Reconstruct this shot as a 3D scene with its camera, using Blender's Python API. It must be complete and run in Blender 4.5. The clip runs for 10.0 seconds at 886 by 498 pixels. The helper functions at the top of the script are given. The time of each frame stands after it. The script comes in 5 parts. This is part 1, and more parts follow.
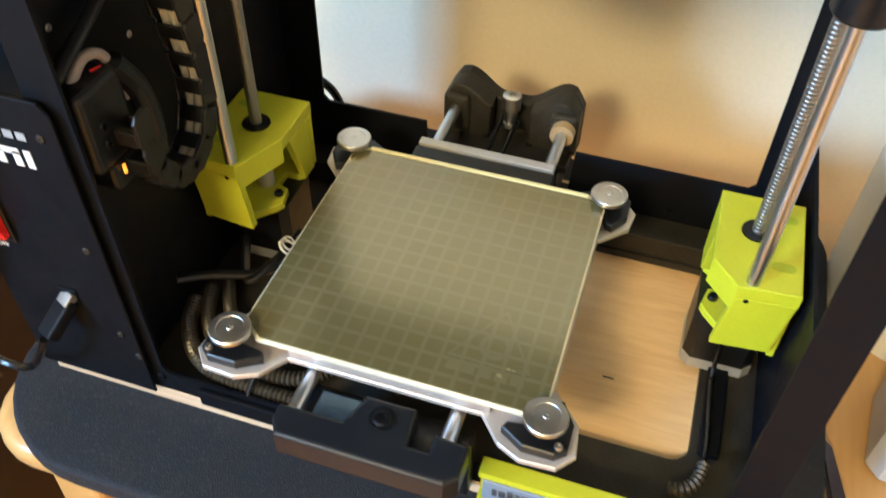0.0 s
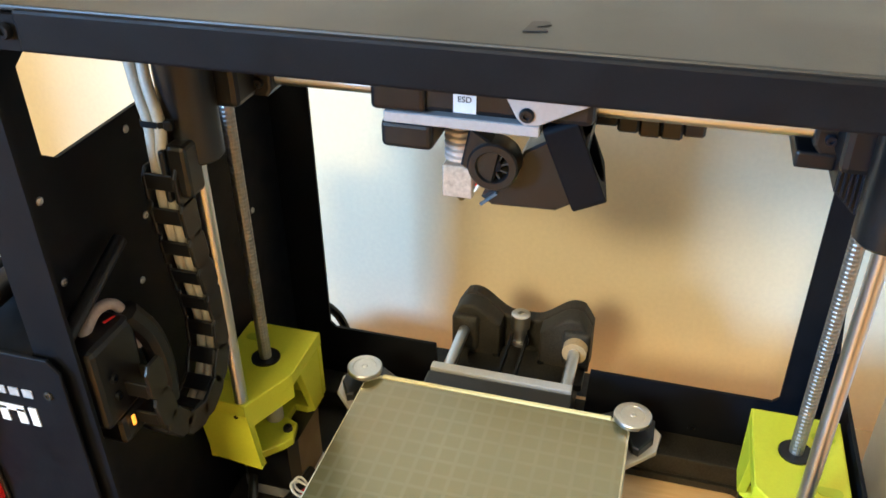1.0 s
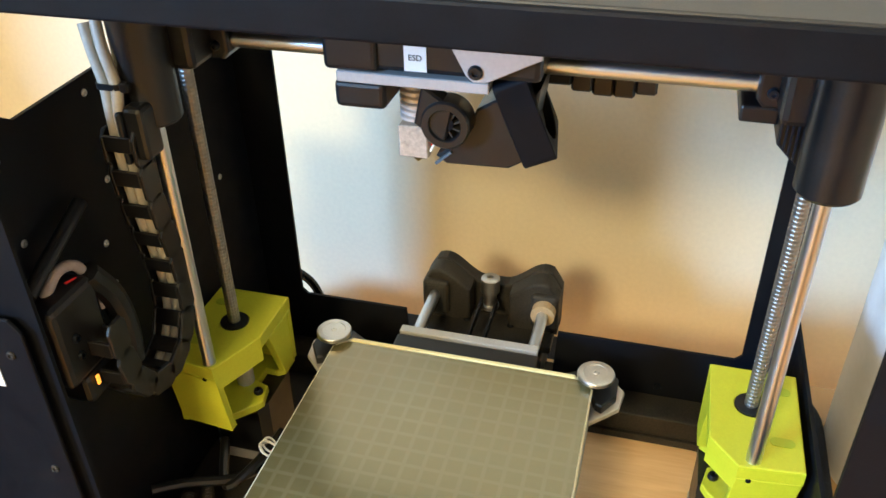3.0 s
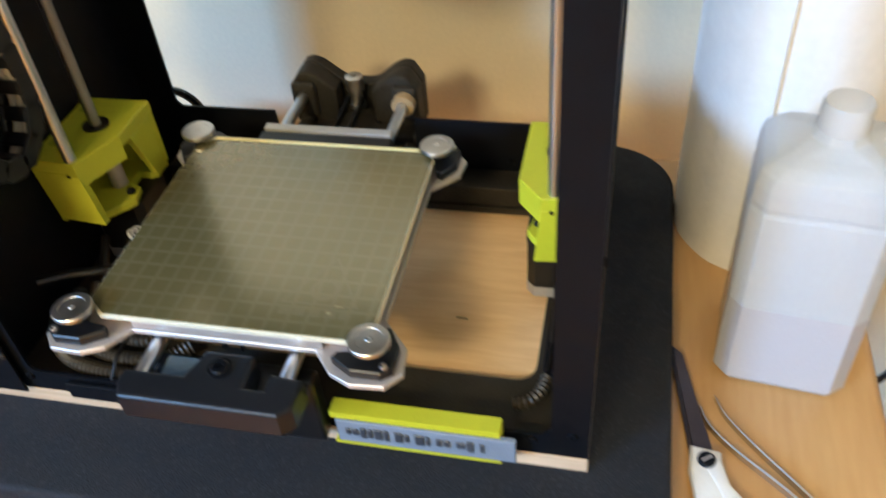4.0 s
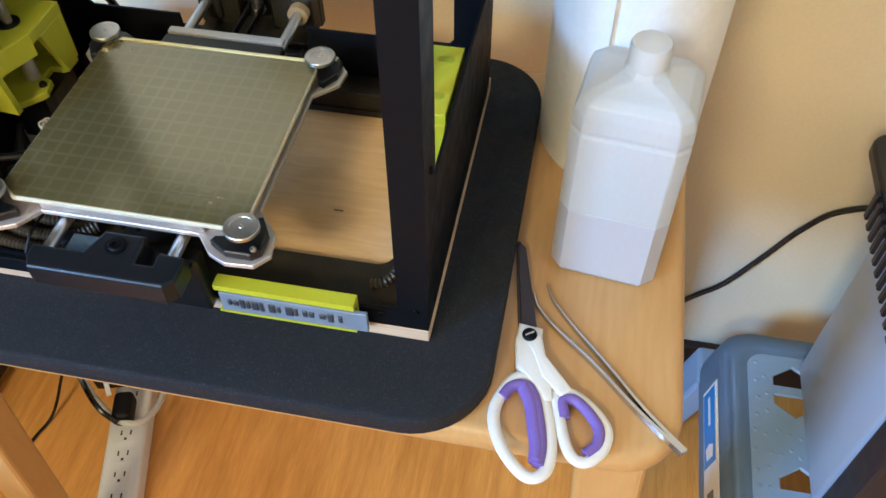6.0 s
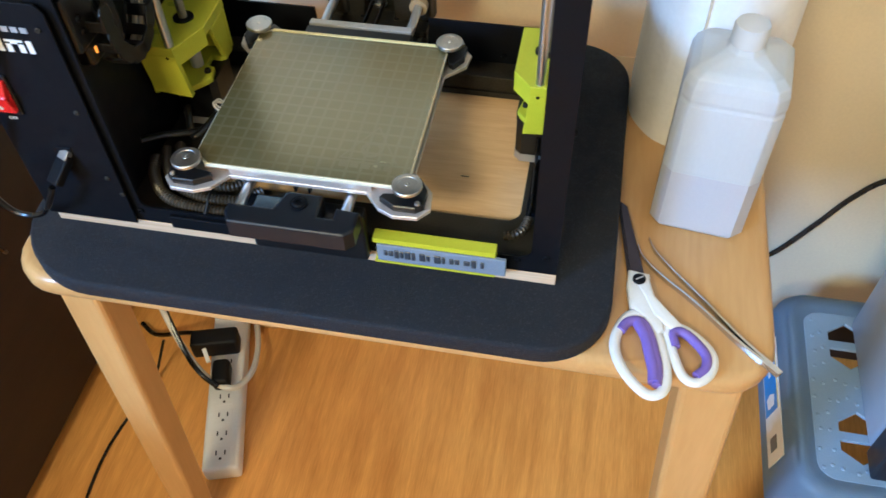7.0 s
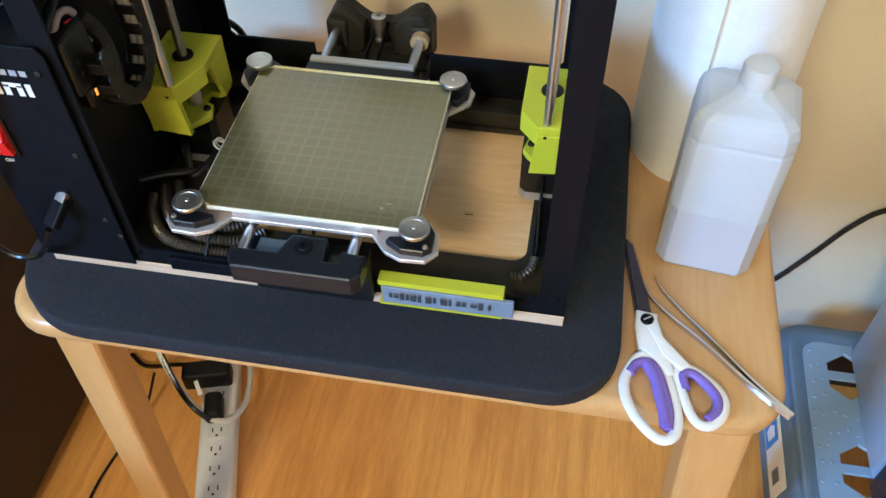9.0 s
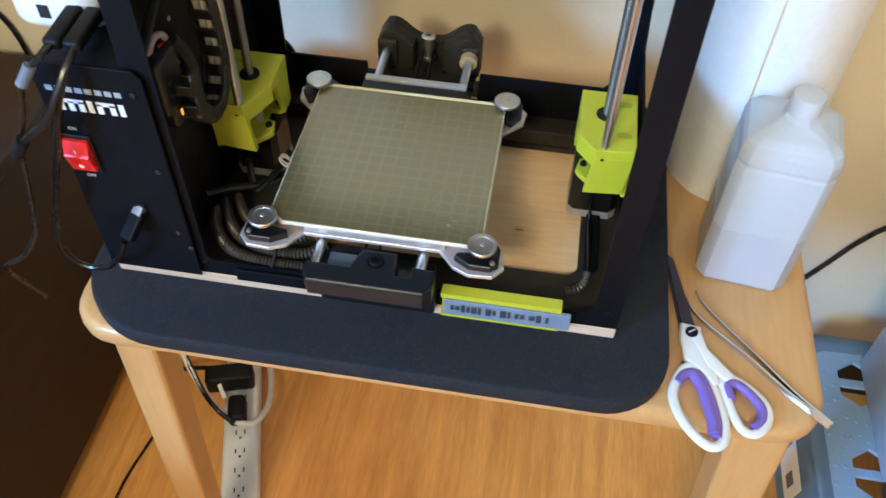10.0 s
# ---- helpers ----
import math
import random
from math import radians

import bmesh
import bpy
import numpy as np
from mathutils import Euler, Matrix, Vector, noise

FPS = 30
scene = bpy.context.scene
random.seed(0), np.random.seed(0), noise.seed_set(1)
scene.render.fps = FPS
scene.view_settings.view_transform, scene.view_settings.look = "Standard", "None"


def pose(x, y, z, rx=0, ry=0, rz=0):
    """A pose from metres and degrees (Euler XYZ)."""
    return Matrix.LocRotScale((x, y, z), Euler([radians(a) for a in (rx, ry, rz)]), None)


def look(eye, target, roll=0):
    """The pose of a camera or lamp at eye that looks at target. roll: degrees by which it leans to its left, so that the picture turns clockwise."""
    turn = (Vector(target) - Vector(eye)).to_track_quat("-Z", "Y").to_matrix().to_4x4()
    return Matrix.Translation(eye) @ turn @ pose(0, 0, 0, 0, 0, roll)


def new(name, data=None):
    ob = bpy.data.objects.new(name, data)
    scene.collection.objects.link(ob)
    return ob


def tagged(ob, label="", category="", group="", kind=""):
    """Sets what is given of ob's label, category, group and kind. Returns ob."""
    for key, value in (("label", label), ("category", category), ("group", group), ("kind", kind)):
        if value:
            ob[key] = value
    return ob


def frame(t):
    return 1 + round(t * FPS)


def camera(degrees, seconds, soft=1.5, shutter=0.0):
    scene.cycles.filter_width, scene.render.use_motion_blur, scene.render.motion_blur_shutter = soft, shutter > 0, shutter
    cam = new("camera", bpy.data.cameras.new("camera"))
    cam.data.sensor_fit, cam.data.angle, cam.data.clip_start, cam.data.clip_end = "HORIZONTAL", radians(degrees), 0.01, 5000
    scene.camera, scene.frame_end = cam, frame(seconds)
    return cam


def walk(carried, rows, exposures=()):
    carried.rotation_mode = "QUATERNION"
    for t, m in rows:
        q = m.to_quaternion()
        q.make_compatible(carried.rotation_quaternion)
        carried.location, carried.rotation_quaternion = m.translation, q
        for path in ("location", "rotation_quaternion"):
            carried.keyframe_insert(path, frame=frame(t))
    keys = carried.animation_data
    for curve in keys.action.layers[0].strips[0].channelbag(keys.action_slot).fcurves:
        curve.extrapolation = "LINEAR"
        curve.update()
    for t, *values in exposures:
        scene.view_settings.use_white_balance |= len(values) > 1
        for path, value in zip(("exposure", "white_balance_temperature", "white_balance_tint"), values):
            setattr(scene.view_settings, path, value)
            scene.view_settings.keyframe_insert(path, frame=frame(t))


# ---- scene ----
EXPOSURE, COOL_POWER, WARM_POWER = 0.25, 120.0, 63.0
cam = camera(55.5, 10.0, shutter=0.4)
PATH = [
    (0, (0.187, -0.23, 0.99), (-0.233, 1.109, -0.435), 1.1),
    (0.5, (0.17, -0.22, 0.989), (-0.291, 1.239, -0.299), -0.3),
    (1, (0.165, -0.215, 0.997), (-0.311, 1.409, -0.067), -0.7),
    (1.5, (0.166, -0.218, 0.991), (-0.302, 1.422, -0.055), -0.6),
    (2, (0.177, -0.219, 0.991), (-0.28, 1.389, -0.107), -0.5),
    (2.2, (0.179, -0.218, 0.994), (-0.276, 1.387, -0.109), -0.8),
    (3.4, (0.195, -0.226, 0.989), (-0.259, 1.369, -0.13), -1.4),
    (3.5, (0.206, -0.234, 0.982), (-0.234, 1.348, -0.16), -2.2),
    (4, (0.284, -0.264, 0.966), (-0.108, 1.161, -0.382), -5.6),
    (4.5, (0.329, -0.25, 0.975), (-0.037, 1.118, -0.438), -6.3),
    (5, (0.332, -0.264, 0.981), (0.041, 1.097, -0.455), -3.2),
    (5.2, (0.338, -0.28, 0.976), (0.062, 1.045, -0.496), -1.2),
    (6.3, (0.353, -0.323, 1.057), (0.105, 0.926, -0.485), -0.4),
    (6.5, (0.338, -0.345, 1.071), (0.082, 0.899, -0.474), -1.4),
    (7, (0.281, -0.404, 1.083), (0.009, 0.84, -0.459), -2.0),
    (7.5, (0.269, -0.412, 1.089), (0.007, 0.846, -0.443), -1.2),
    (8, (0.27, -0.397, 1.09), (0.01, 0.872, -0.433), -1.0),
    (8.5, (0.267, -0.388, 1.088), (0.004, 0.885, -0.432), -1.5),
    (9, (0.26, -0.386, 1.088), (0.022, 0.894, -0.43), -0.9),
    (9.5, (0.229, -0.405, 1.1), (0.046, 0.889, -0.414), 0.7),
    (10, (0.196, -0.408, 1.119), (0.015, 0.881, -0.399), 1.6),
]
walk(cam, [(t, look(eye, target, roll)) for t, eye, target, roll in PATH], [(0.0, EXPOSURE + 0.04, 5600, 12), (1.2, EXPOSURE + 0.10, 5450, 12), (2.2, EXPOSURE + 0.08, 5500, 12), (3.4, EXPOSURE + 0.04, 5550, 12), (4.0, EXPOSURE - 0.36, 5350, 14), (5.2, EXPOSURE - 0.43, 5200, 14), (7.0, EXPOSURE - 0.39, 4950, 12), (10.0, EXPOSURE - 0.42, 4850, 13)])

# ---- levels in metres ----
FLOOR = -0.035
TABLE = 0.532
PAD = 0.551
BOARD = 0.5645
DECK = 0.570
WALL = 0.400


# ---- light ----
world = bpy.data.worlds.new("sky")
scene.world = world
world.use_nodes = True
sky = world.node_tree.nodes.new("ShaderNodeTexSky")
sky.sky_type, sky.sun_disc, sky.sun_elevation, sky.sun_rotation = "NISHITA", False, radians(28), radians(215)
world.node_tree.links.new(sky.outputs[0], world.node_tree.nodes["Background"].inputs[0])
world.node_tree.nodes["Background"].inputs[1].default_value = 0.08


def area(name, m, sx, sy, power, colour):
    lamp = bpy.data.lights.new(name, "AREA")
    lamp.shape, lamp.size, lamp.size_y, lamp.energy, lamp.color = "RECTANGLE", sx, sy, power, colour
    ob = new(name, lamp)
    ob.matrix_world = m
    return ob


area("cool_window_daylight", look((-1.86, -2.37, 1.70), (0.1, 0.2, 0.6)), 0.62, 0.74, COOL_POWER, (0.40, 0.68, 1.0))
dome = area("warm_dome_light", look((-0.28, -2.05, 2.270), (-0.10, -0.35, 1.05)), 0.52, 0.52, WARM_POWER, (1.0, 0.75, 0.33))
dome.data.shape = "DISK"


# ---- materials ----
def material(name, colour, rough=0.5, metal=0.0, vary=0.12, scale=40.0, bump=0.05, fine=600.0, coat=0.0, spec=0.5):
    """A plain surface with two sizes of uneven colour, gloss and relief."""
    m = bpy.data.materials.new(name)
    m.use_nodes = True
    n, l = m.node_tree.nodes, m.node_tree.links
    b = n["Principled BSDF"]
    b.inputs["Metallic"].default_value = metal
    b.inputs["Coat Weight"].default_value = coat
    b.inputs["Specular IOR Level"].default_value = spec
    co = n.new("ShaderNodeTexCoord")
    big, small = n.new("ShaderNodeTexNoise"), n.new("ShaderNodeTexNoise")
    big.inputs["Scale"].default_value, small.inputs["Scale"].default_value = scale, fine
    big.inputs["Detail"].default_value = 5
    add = n.new("ShaderNodeMath")
    add.operation = "ADD"
    for t in (big, small):
        l.new(co.outputs["Object"], t.inputs["Vector"])
    l.new(big.outputs[0], add.inputs[0])
    l.new(small.outputs[0], add.inputs[1])
    ramp = n.new("ShaderNodeMapRange")
    ramp.inputs["From Min"].default_value, ramp.inputs["From Max"].default_value = 0.6, 1.4
    ramp.inputs["To Min"].default_value, ramp.inputs["To Max"].default_value = 1 - vary, 1 + vary
    l.new(add.outputs[0], ramp.inputs[0])
    mul = n.new("ShaderNodeVectorMath")
    mul.operation = "SCALE"
    mul.inputs[0].default_value = colour
    l.new(ramp.outputs[0], mul.inputs["Scale"])
    l.new(mul.outputs[0], b.inputs["Base Color"])
    rr = n.new("ShaderNodeMapRange")
    rr.inputs["From Min"].default_value, rr.inputs["From Max"].default_value = 0.3, 0.7
    rr.inputs["To Min"].default_value, rr.inputs["To Max"].default_value = max(0.02, rough * 0.85), min(1, rough * 1.15)
    l.new(big.outputs[0], rr.inputs[0])
    l.new(rr.outputs[0], b.inputs["Roughness"])
    if bump:
        bp = n.new("ShaderNodeBump")
        bp.inputs["Strength"].default_value, bp.inputs["Distance"].default_value = bump, 0.001
        l.new(small.outputs[0], bp.inputs["Height"])
        l.new(bp.outputs[0], b.inputs["Normal"])
    return m


def wood(name, light, dark, along, stretch=14.0, scale=3.0, rough=0.4, rings=0.0, coat=0.0):
    """Wood with its grain along one axis (0, 1 or 2)."""
    m = bpy.data.materials.new(name)
    m.use_nodes = True
    n, l = m.node_tree.nodes, m.node_tree.links
    b = n["Principled BSDF"]
    b.inputs["Roughness"].default_value, b.inputs["Coat Weight"].default_value = rough, coat
    co, mp = n.new("ShaderNodeTexCoord"), n.new("ShaderNodeMapping")
    mp.inputs["Scale"].default_value = [1.0 if a == along else stretch for a in range(3)]
    l.new(co.outputs["Object"], mp.inputs[0])
    grain, cloud, pore = n.new("ShaderNodeTexNoise"), n.new("ShaderNodeTexNoise"), n.new("ShaderNodeTexNoise")
    grain.inputs["Scale"].default_value, grain.inputs["Detail"].default_value = scale, 8
    grain.inputs["Distortion"].default_value = 0.6 + rings
    cloud.inputs["Scale"].default_value = 5.0
    pore.inputs["Scale"].default_value, pore.inputs["Detail"].default_value = scale * 9, 3
    l.new(mp.outputs[0], grain.inputs[0])
    l.new(mp.outputs[0], pore.inputs[0])
    l.new(co.outputs["Object"], cloud.inputs[0])
    mix = n.new("ShaderNodeMix")
    mix.data_type = "FLOAT"
    mix.inputs[0].default_value = 0.35
    l.new(grain.outputs[0], mix.inputs[2])
    l.new(pore.outputs[0], mix.inputs[3])
    mix2 = n.new("ShaderNodeMix")
    mix2.data_type = "FLOAT"
    mix2.inputs[0].default_value = 0.3
    l.new(mix.outputs[0], mix2.inputs[2])
    l.new(cloud.outputs[0], mix2.inputs[3])
    ramp = n.new("ShaderNodeValToRGB")
    ramp.color_ramp.elements[0].position, ramp.color_ramp.elements[0].color = 0.36, (*dark, 1)
    ramp.color_ramp.elements[1].position, ramp.color_ramp.elements[1].color = 0.62, (*light, 1)
    l.new(mix2.outputs[0], ramp.inputs[0])
    l.new(ramp.outputs[0], b.inputs["Base Color"])
    bp = n.new("ShaderNodeBump")
    bp.inputs["Strength"].default_value, bp.inputs["Distance"].default_value = 0.08, 0.001
    l.new(pore.outputs[0], bp.inputs["Height"])
    l.new(bp.outputs[0], b.inputs["Normal"])
    return m


def bed_material():
    """Olive print sheet with a pale ten-millimetre grid under a clear glossy face."""
    m = material("print_sheet", (0.108, 0.096, 0.040), 0.21, vary=0.04, scale=5, bump=0.0, fine=300, coat=0.9)
    m.node_tree.nodes["Principled BSDF"].inputs["IOR"].default_value = 2.1
    m.node_tree.nodes["Principled BSDF"].inputs["Specular Tint"].default_value = (1.0, 0.86, 0.50, 1)
    m.node_tree.nodes["Principled BSDF"].inputs["Coat Roughness"].default_value = 0.19
    n, l = m.node_tree.nodes, m.node_tree.links
    b = n["Principled BSDF"]
    source = b.inputs["Base Color"].links[0].from_socket
    co, sep = n.new("ShaderNodeTexCoord"), n.new("ShaderNodeSeparateXYZ")
    l.new(co.outputs["Object"], sep.inputs[0])
    lines = []
    for axis in (0, 1):
        f = n.new("ShaderNodeMath")
        f.operation = "PINGPONG"
        f.inputs[1].default_value = 0.0054
        l.new(sep.outputs[axis], f.inputs[0])
        g = n.new("ShaderNodeMapRange")
        g.interpolation_type = "SMOOTHSTEP"
        g.inputs["From Min"].default_value, g.inputs["From Max"].default_value = 0.0006, 0.0016
        g.inputs["To Min"].default_value, g.inputs["To Max"].default_value = 1.0, 0.0
        l.new(f.outputs[0], g.inputs[0])
        lines.append(g)
    top = n.new("ShaderNodeMath")
    top.operation = "MAXIMUM"
    l.new(lines[0].outputs[0], top.inputs[0])
    l.new(lines[1].outputs[0], top.inputs[1])
    worn = n.new("ShaderNodeTexNoise")
    worn.inputs["Scale"].default_value = 18
    l.new(co.outputs["Object"], worn.inputs[0])
    fac = n.new("ShaderNodeMath")
    fac.operation = "MULTIPLY"
    l.new(top.outputs[0], fac.inputs[0])
    l.new(worn.outputs[0], fac.inputs[1])
    mix = n.new("ShaderNodeMix")
    mix.data_type = "RGBA"
    mix.inputs["B"].default_value = (0.142, 0.137, 0.074, 1)
    l.new(fac.outputs[0], mix.inputs[0])
    l.new(source, mix.inputs["A"])
    l.new(mix.outputs["Result"], b.inputs["Base Color"])
    return m


def milky(name, colour, clear, through_light, rough):
    """Cloudy plastic: partly see-through, the rest scattering light on both sides, with a thin gloss."""
    m = bpy.data.materials.new(name)
    m.use_nodes = True
    n, l = m.node_tree.nodes, m.node_tree.links
    n.remove(n["Principled BSDF"])
    spread, trans, see, gloss = n.new("ShaderNodeBsdfDiffuse"), n.new("ShaderNodeBsdfTranslucent"), n.new("ShaderNodeBsdfTransparent"), n.new("ShaderNodeBsdfGlossy")
    cloud, tint = n.new("ShaderNodeTexNoise"), n.new("ShaderNodeMix")
    cloud.inputs["Scale"].default_value = 28
    tint.data_type = "RGBA"
    tint.inputs["A"].default_value = (*colour, 1)
    tint.inputs["B"].default_value = (*[c * 0.93 for c in colour], 1)
    l.new(cloud.outputs[0], tint.inputs[0])
    for s in (spread, trans):
        l.new(tint.outputs["Result"], s.inputs[0])
    see.inputs[0].default_value = (*[0.5 + 0.5 * c for c in colour], 1)
    gloss.inputs["Roughness"].default_value = rough
    a, b, c, f = n.new("ShaderNodeMixShader"), n.new("ShaderNodeMixShader"), n.new("ShaderNodeMixShader"), n.new("ShaderNodeFresnel")
    f.inputs[0].default_value = 1.35
    a.inputs[0].default_value, b.inputs[0].default_value = through_light, clear
    for mixer, p, q in ((a, spread, trans), (b, a, see), (c, b, gloss)):
        l.new(p.outputs[0], mixer.inputs[1])
        l.new(q.outputs[0], mixer.inputs[2])
    l.new(f.outputs[0], c.inputs[0])
    l.new(c.outputs[0], n["Material Output"].inputs[0])
    return m


def foam_material():
    """Black foam with pale open cells."""
    m = material("closed_cell_foam", (0.0120, 0.0145, 0.0215), 0.8, vary=0.5, scale=90, bump=0.8, fine=1100, spec=0.35)
    n, l = m.node_tree.nodes, m.node_tree.links
    b = n["Principled BSDF"]
    source = b.inputs["Base Color"].links[0].from_socket
    co, cell, edge, mix = n.new("ShaderNodeTexCoord"), n.new("ShaderNodeTexNoise"), n.new("ShaderNodeMapRange"), n.new("ShaderNodeMix")
    cell.inputs["Scale"].default_value, cell.inputs["Detail"].default_value = 620, 2
    edge.inputs["From Min"].default_value, edge.inputs["From Max"].default_value = 0.55, 0.72
    mix.data_type = "RGBA"
    mix.inputs["B"].default_value = (0.026, 0.031, 0.042, 1)
    l.new(co.outputs["Object"], cell.inputs["Vector"])
    l.new(cell.outputs[0], edge.inputs[0])
    l.new(edge.outputs[0], mix.inputs[0])
    l.new(source, mix.inputs["A"])
    l.new(mix.outputs["Result"], b.inputs["Base Color"])
    return m


def glass_material():
    m = bpy.data.materials.new("window_glass")
    m.use_nodes = True
    b = m.node_tree.nodes["Principled BSDF"]
    b.inputs["Transmission Weight"].default_value, b.inputs["Roughness"].default_value = 1.0, 0.0
    return m


def glowing(name, colour, strength):
    m = bpy.data.materials.new(name)
    m.use_nodes = True
    b = m.node_tree.nodes["Principled BSDF"]
    b.inputs["Base Color"].default_value = (*colour, 1)
    b.inputs["Emission Color"].default_value = (*colour, 1)
    b.inputs["Emission Strength"].default_value = strength
    return m


M_WALL = material("cream_wall_paint", (0.76, 0.66, 0.47), 0.75, vary=0.05, scale=6, bump=0.12, fine=260)
M_CEIL = material("white_ceiling_paint", (0.80, 0.78, 0.73), 0.85, vary=0.03, scale=5)
M_FLOOR = wood("honey_wood_floor", (0.86, 0.42, 0.085), (0.58, 0.24, 0.036), 1, stretch=15, scale=4.0, rough=0.38)
M_TABLE = wood("beech_table", (0.62, 0.38, 0.15), (0.50, 0.28, 0.09), 1, stretch=9, scale=2.5, rough=0.32, coat=0.15)
M_LEG = wood("beech_leg", (0.60, 0.36, 0.13), (0.50, 0.275, 0.085), 2, stretch=9, scale=2.5, rough=0.35)
M_BOARD = wood("birch_plywood", (0.93, 0.64, 0.33), (0.78, 0.485, 0.215), 0, stretch=10, scale=6.0, rough=0.5, rings=2.5)
M_PLYEDGE = wood("plywood_edge", (0.75, 0.58, 0.40), (0.47, 0.31, 0.18), 0, stretch=60, scale=4.0, rough=0.7)
# baseboard wood; on the block left of the table it paints shade
M_WOOD_SHADE = wood("dark_wood_and_shade", (0.027, 0.0105, 0.0042), (0.013, 0.0052, 0.0025), 1, rough=0.6)
M_FOAM = foam_material()
M_STEEL = material("black_powder_coat", (0.0044, 0.0052, 0.0076), 0.5, vary=0.2, scale=70, bump=0.06, fine=1800, spec=0.12)
M_MOUNT = material("satin_black_plastic", (0.0085, 0.0108, 0.0160), 0.34, vary=0.15, scale=60, bump=0.05, fine=1800, spec=0.32)
M_TOPCOAT = material("grey_black_top_coat", (0.016, 0.016, 0.016), 0.42, vary=0.06, scale=14, bump=0.10, fine=1500, spec=0.4)
M_BLACK = material("black_printed_plastic", (0.006, 0.0065, 0.008), 0.36, vary=0.2, scale=60, bump=0.05, fine=1800, spec=0.45)
M_RUBBER = material("black_rubber", (0.005, 0.005, 0.006), 0.5, vary=0.2, bump=0.05, spec=0.22)
M_DUSTY = material("dusty_black_plastic", (0.026, 0.0225, 0.0175), 0.55, vary=0.75, scale=45, bump=0.1, fine=900, spec=0.3)
M_LIME = material("lime_printed_plastic", (0.52, 0.53, 0.014), 0.42, vary=0.06, scale=50, bump=0.12, fine=700)
M_CHROME = material("chrome_rod", (0.64, 0.67, 0.72), 0.34, metal=1, vary=0.02, scale=2, bump=0.0)
M_SCREWROD = material("threaded_steel", (0.30, 0.285, 0.26), 0.5, metal=1, vary=0.03, scale=2, bump=0.0)
M_WASHER = material("turned_steel", (0.56, 0.55, 0.53), 0.36, metal=1, vary=0.08, scale=120, bump=0.05)
M_ALU = material("brushed_aluminium", (0.60, 0.555, 0.53), 0.42, metal=0.55, vary=0.08, scale=80, bump=0.1)
M_BLOCK = material("scorched_block", (0.46, 0.43, 0.40), 0.42, metal=0.5, vary=0.3, scale=260, bump=0.2)
M_BRASS = material("brass", (0.62, 0.42, 0.16), 0.3, metal=1, vary=0.1, bump=0)
M_SHEET = bed_material()
M_GLASSEDGE = material("amber_glass_edge", (0.80, 0.70, 0.33), 0.12, vary=0.1, bump=0.0, coat=0.6)
M_CLEAREDGE = material("pale_glass_edge", (0.74, 0.70, 0.54), 0.15, vary=0.1, bump=0.0, coat=0.5)
M_HEATER = material("heater_mat", (0.30, 0.19, 0.14), 0.5, vary=0.2)
M_MARK = material("faint_print_mark", (0.126, 0.117, 0.060), 0.24, vary=0.05, bump=0, coat=1.0)
M_MARK.node_tree.nodes["Principled BSDF"].inputs["IOR"].default_value = 2.1
M_MARK.node_tree.nodes["Principled BSDF"].inputs["Specular Tint"].default_value = (1.0, 0.86, 0.50, 1)
M_MARK.node_tree.nodes["Principled BSDF"].inputs["Coat Roughness"].default_value = 0.22
M_WHITE = material("white_plastic", (0.80, 0.79, 0.76), 0.35, vary=0.04, bump=0.03)
M_PAPER = material("white_paper_label", (0.82, 0.82, 0.80), 0.6, vary=0.03, bump=0.02)
M_INK = material("black_ink", (0.015, 0.015, 0.017), 0.6, vary=0.1, bump=0)
M_PRINT = material("white_silkscreen", (0.78, 0.78, 0.78), 0.5, vary=0.12, scale=200, bump=0)
M_DIMPRINT = material("thin_grey_silkscreen", (0.34, 0.35, 0.37), 0.5, vary=0.25, scale=260, bump=0)
M_RED = material("red_rocker", (0.72, 0.02, 0.015), 0.3, vary=0.05, bump=0)
M_GREYPLATE = material("grey_printed_plate", (0.13, 0.15, 0.19), 0.5, vary=0.12, scale=120, bump=0.1)
M_NAMEPLATE = material("blue_grey_printed_plate", (0.20, 0.245, 0.32), 0.45, vary=0.12, scale=120, bump=0.1)
M_LETTER = material("worn_raised_letters", (0.050, 0.056, 0.072), 0.35, vary=0.2, bump=0)
M_GREYALU = material("bead_blasted_aluminium", (0.50, 0.49, 0.48), 0.45, metal=0.4, vary=0.08, bump=0.05)
M_CABLE_W = material("white_cable_sheath", (0.70, 0.67, 0.60), 0.5, vary=0.08, bump=0)
M_CABLE_T = material("tan_cable_sheath", (0.40, 0.36, 0.28), 0.5, vary=0.1, bump=0)
M_CABLE_P = material("pinkish_grey_sheath", (0.36, 0.29, 0.27), 0.5, vary=0.15, bump=0)
M_CABLE_K = material("black_cable_sheath", (0.0045, 0.0046, 0.0052), 0.28, vary=0.15, bump=0, spec=0.5)
M_LOOM = material("brown_black_loom", (0.046, 0.037, 0.025), 0.36, vary=0.3, scale=90, bump=0)
M_PURPLE = material("purple_soft_grip", (0.20, 0.13, 0.46), 0.55, vary=0.06, bump=0.05)
M_BLADE = material("dark_coated_blade", (0.055, 0.045, 0.055), 0.32, metal=0.6, vary=0.1, bump=0)
M_TWEEZER = material("polished_steel", (0.58, 0.59, 0.62), 0.17, metal=1, vary=0.05, bump=0)
M_ROLL = material("white_foam_wrap", (0.84, 0.82, 0.79), 0.55, vary=0.04, scale=60, bump=0.35, fine=160)
M_BOTTLE = milky("milky_bottle_plastic", (0.91, 0.955, 1.0), 0.24, 0.32, 0.30)
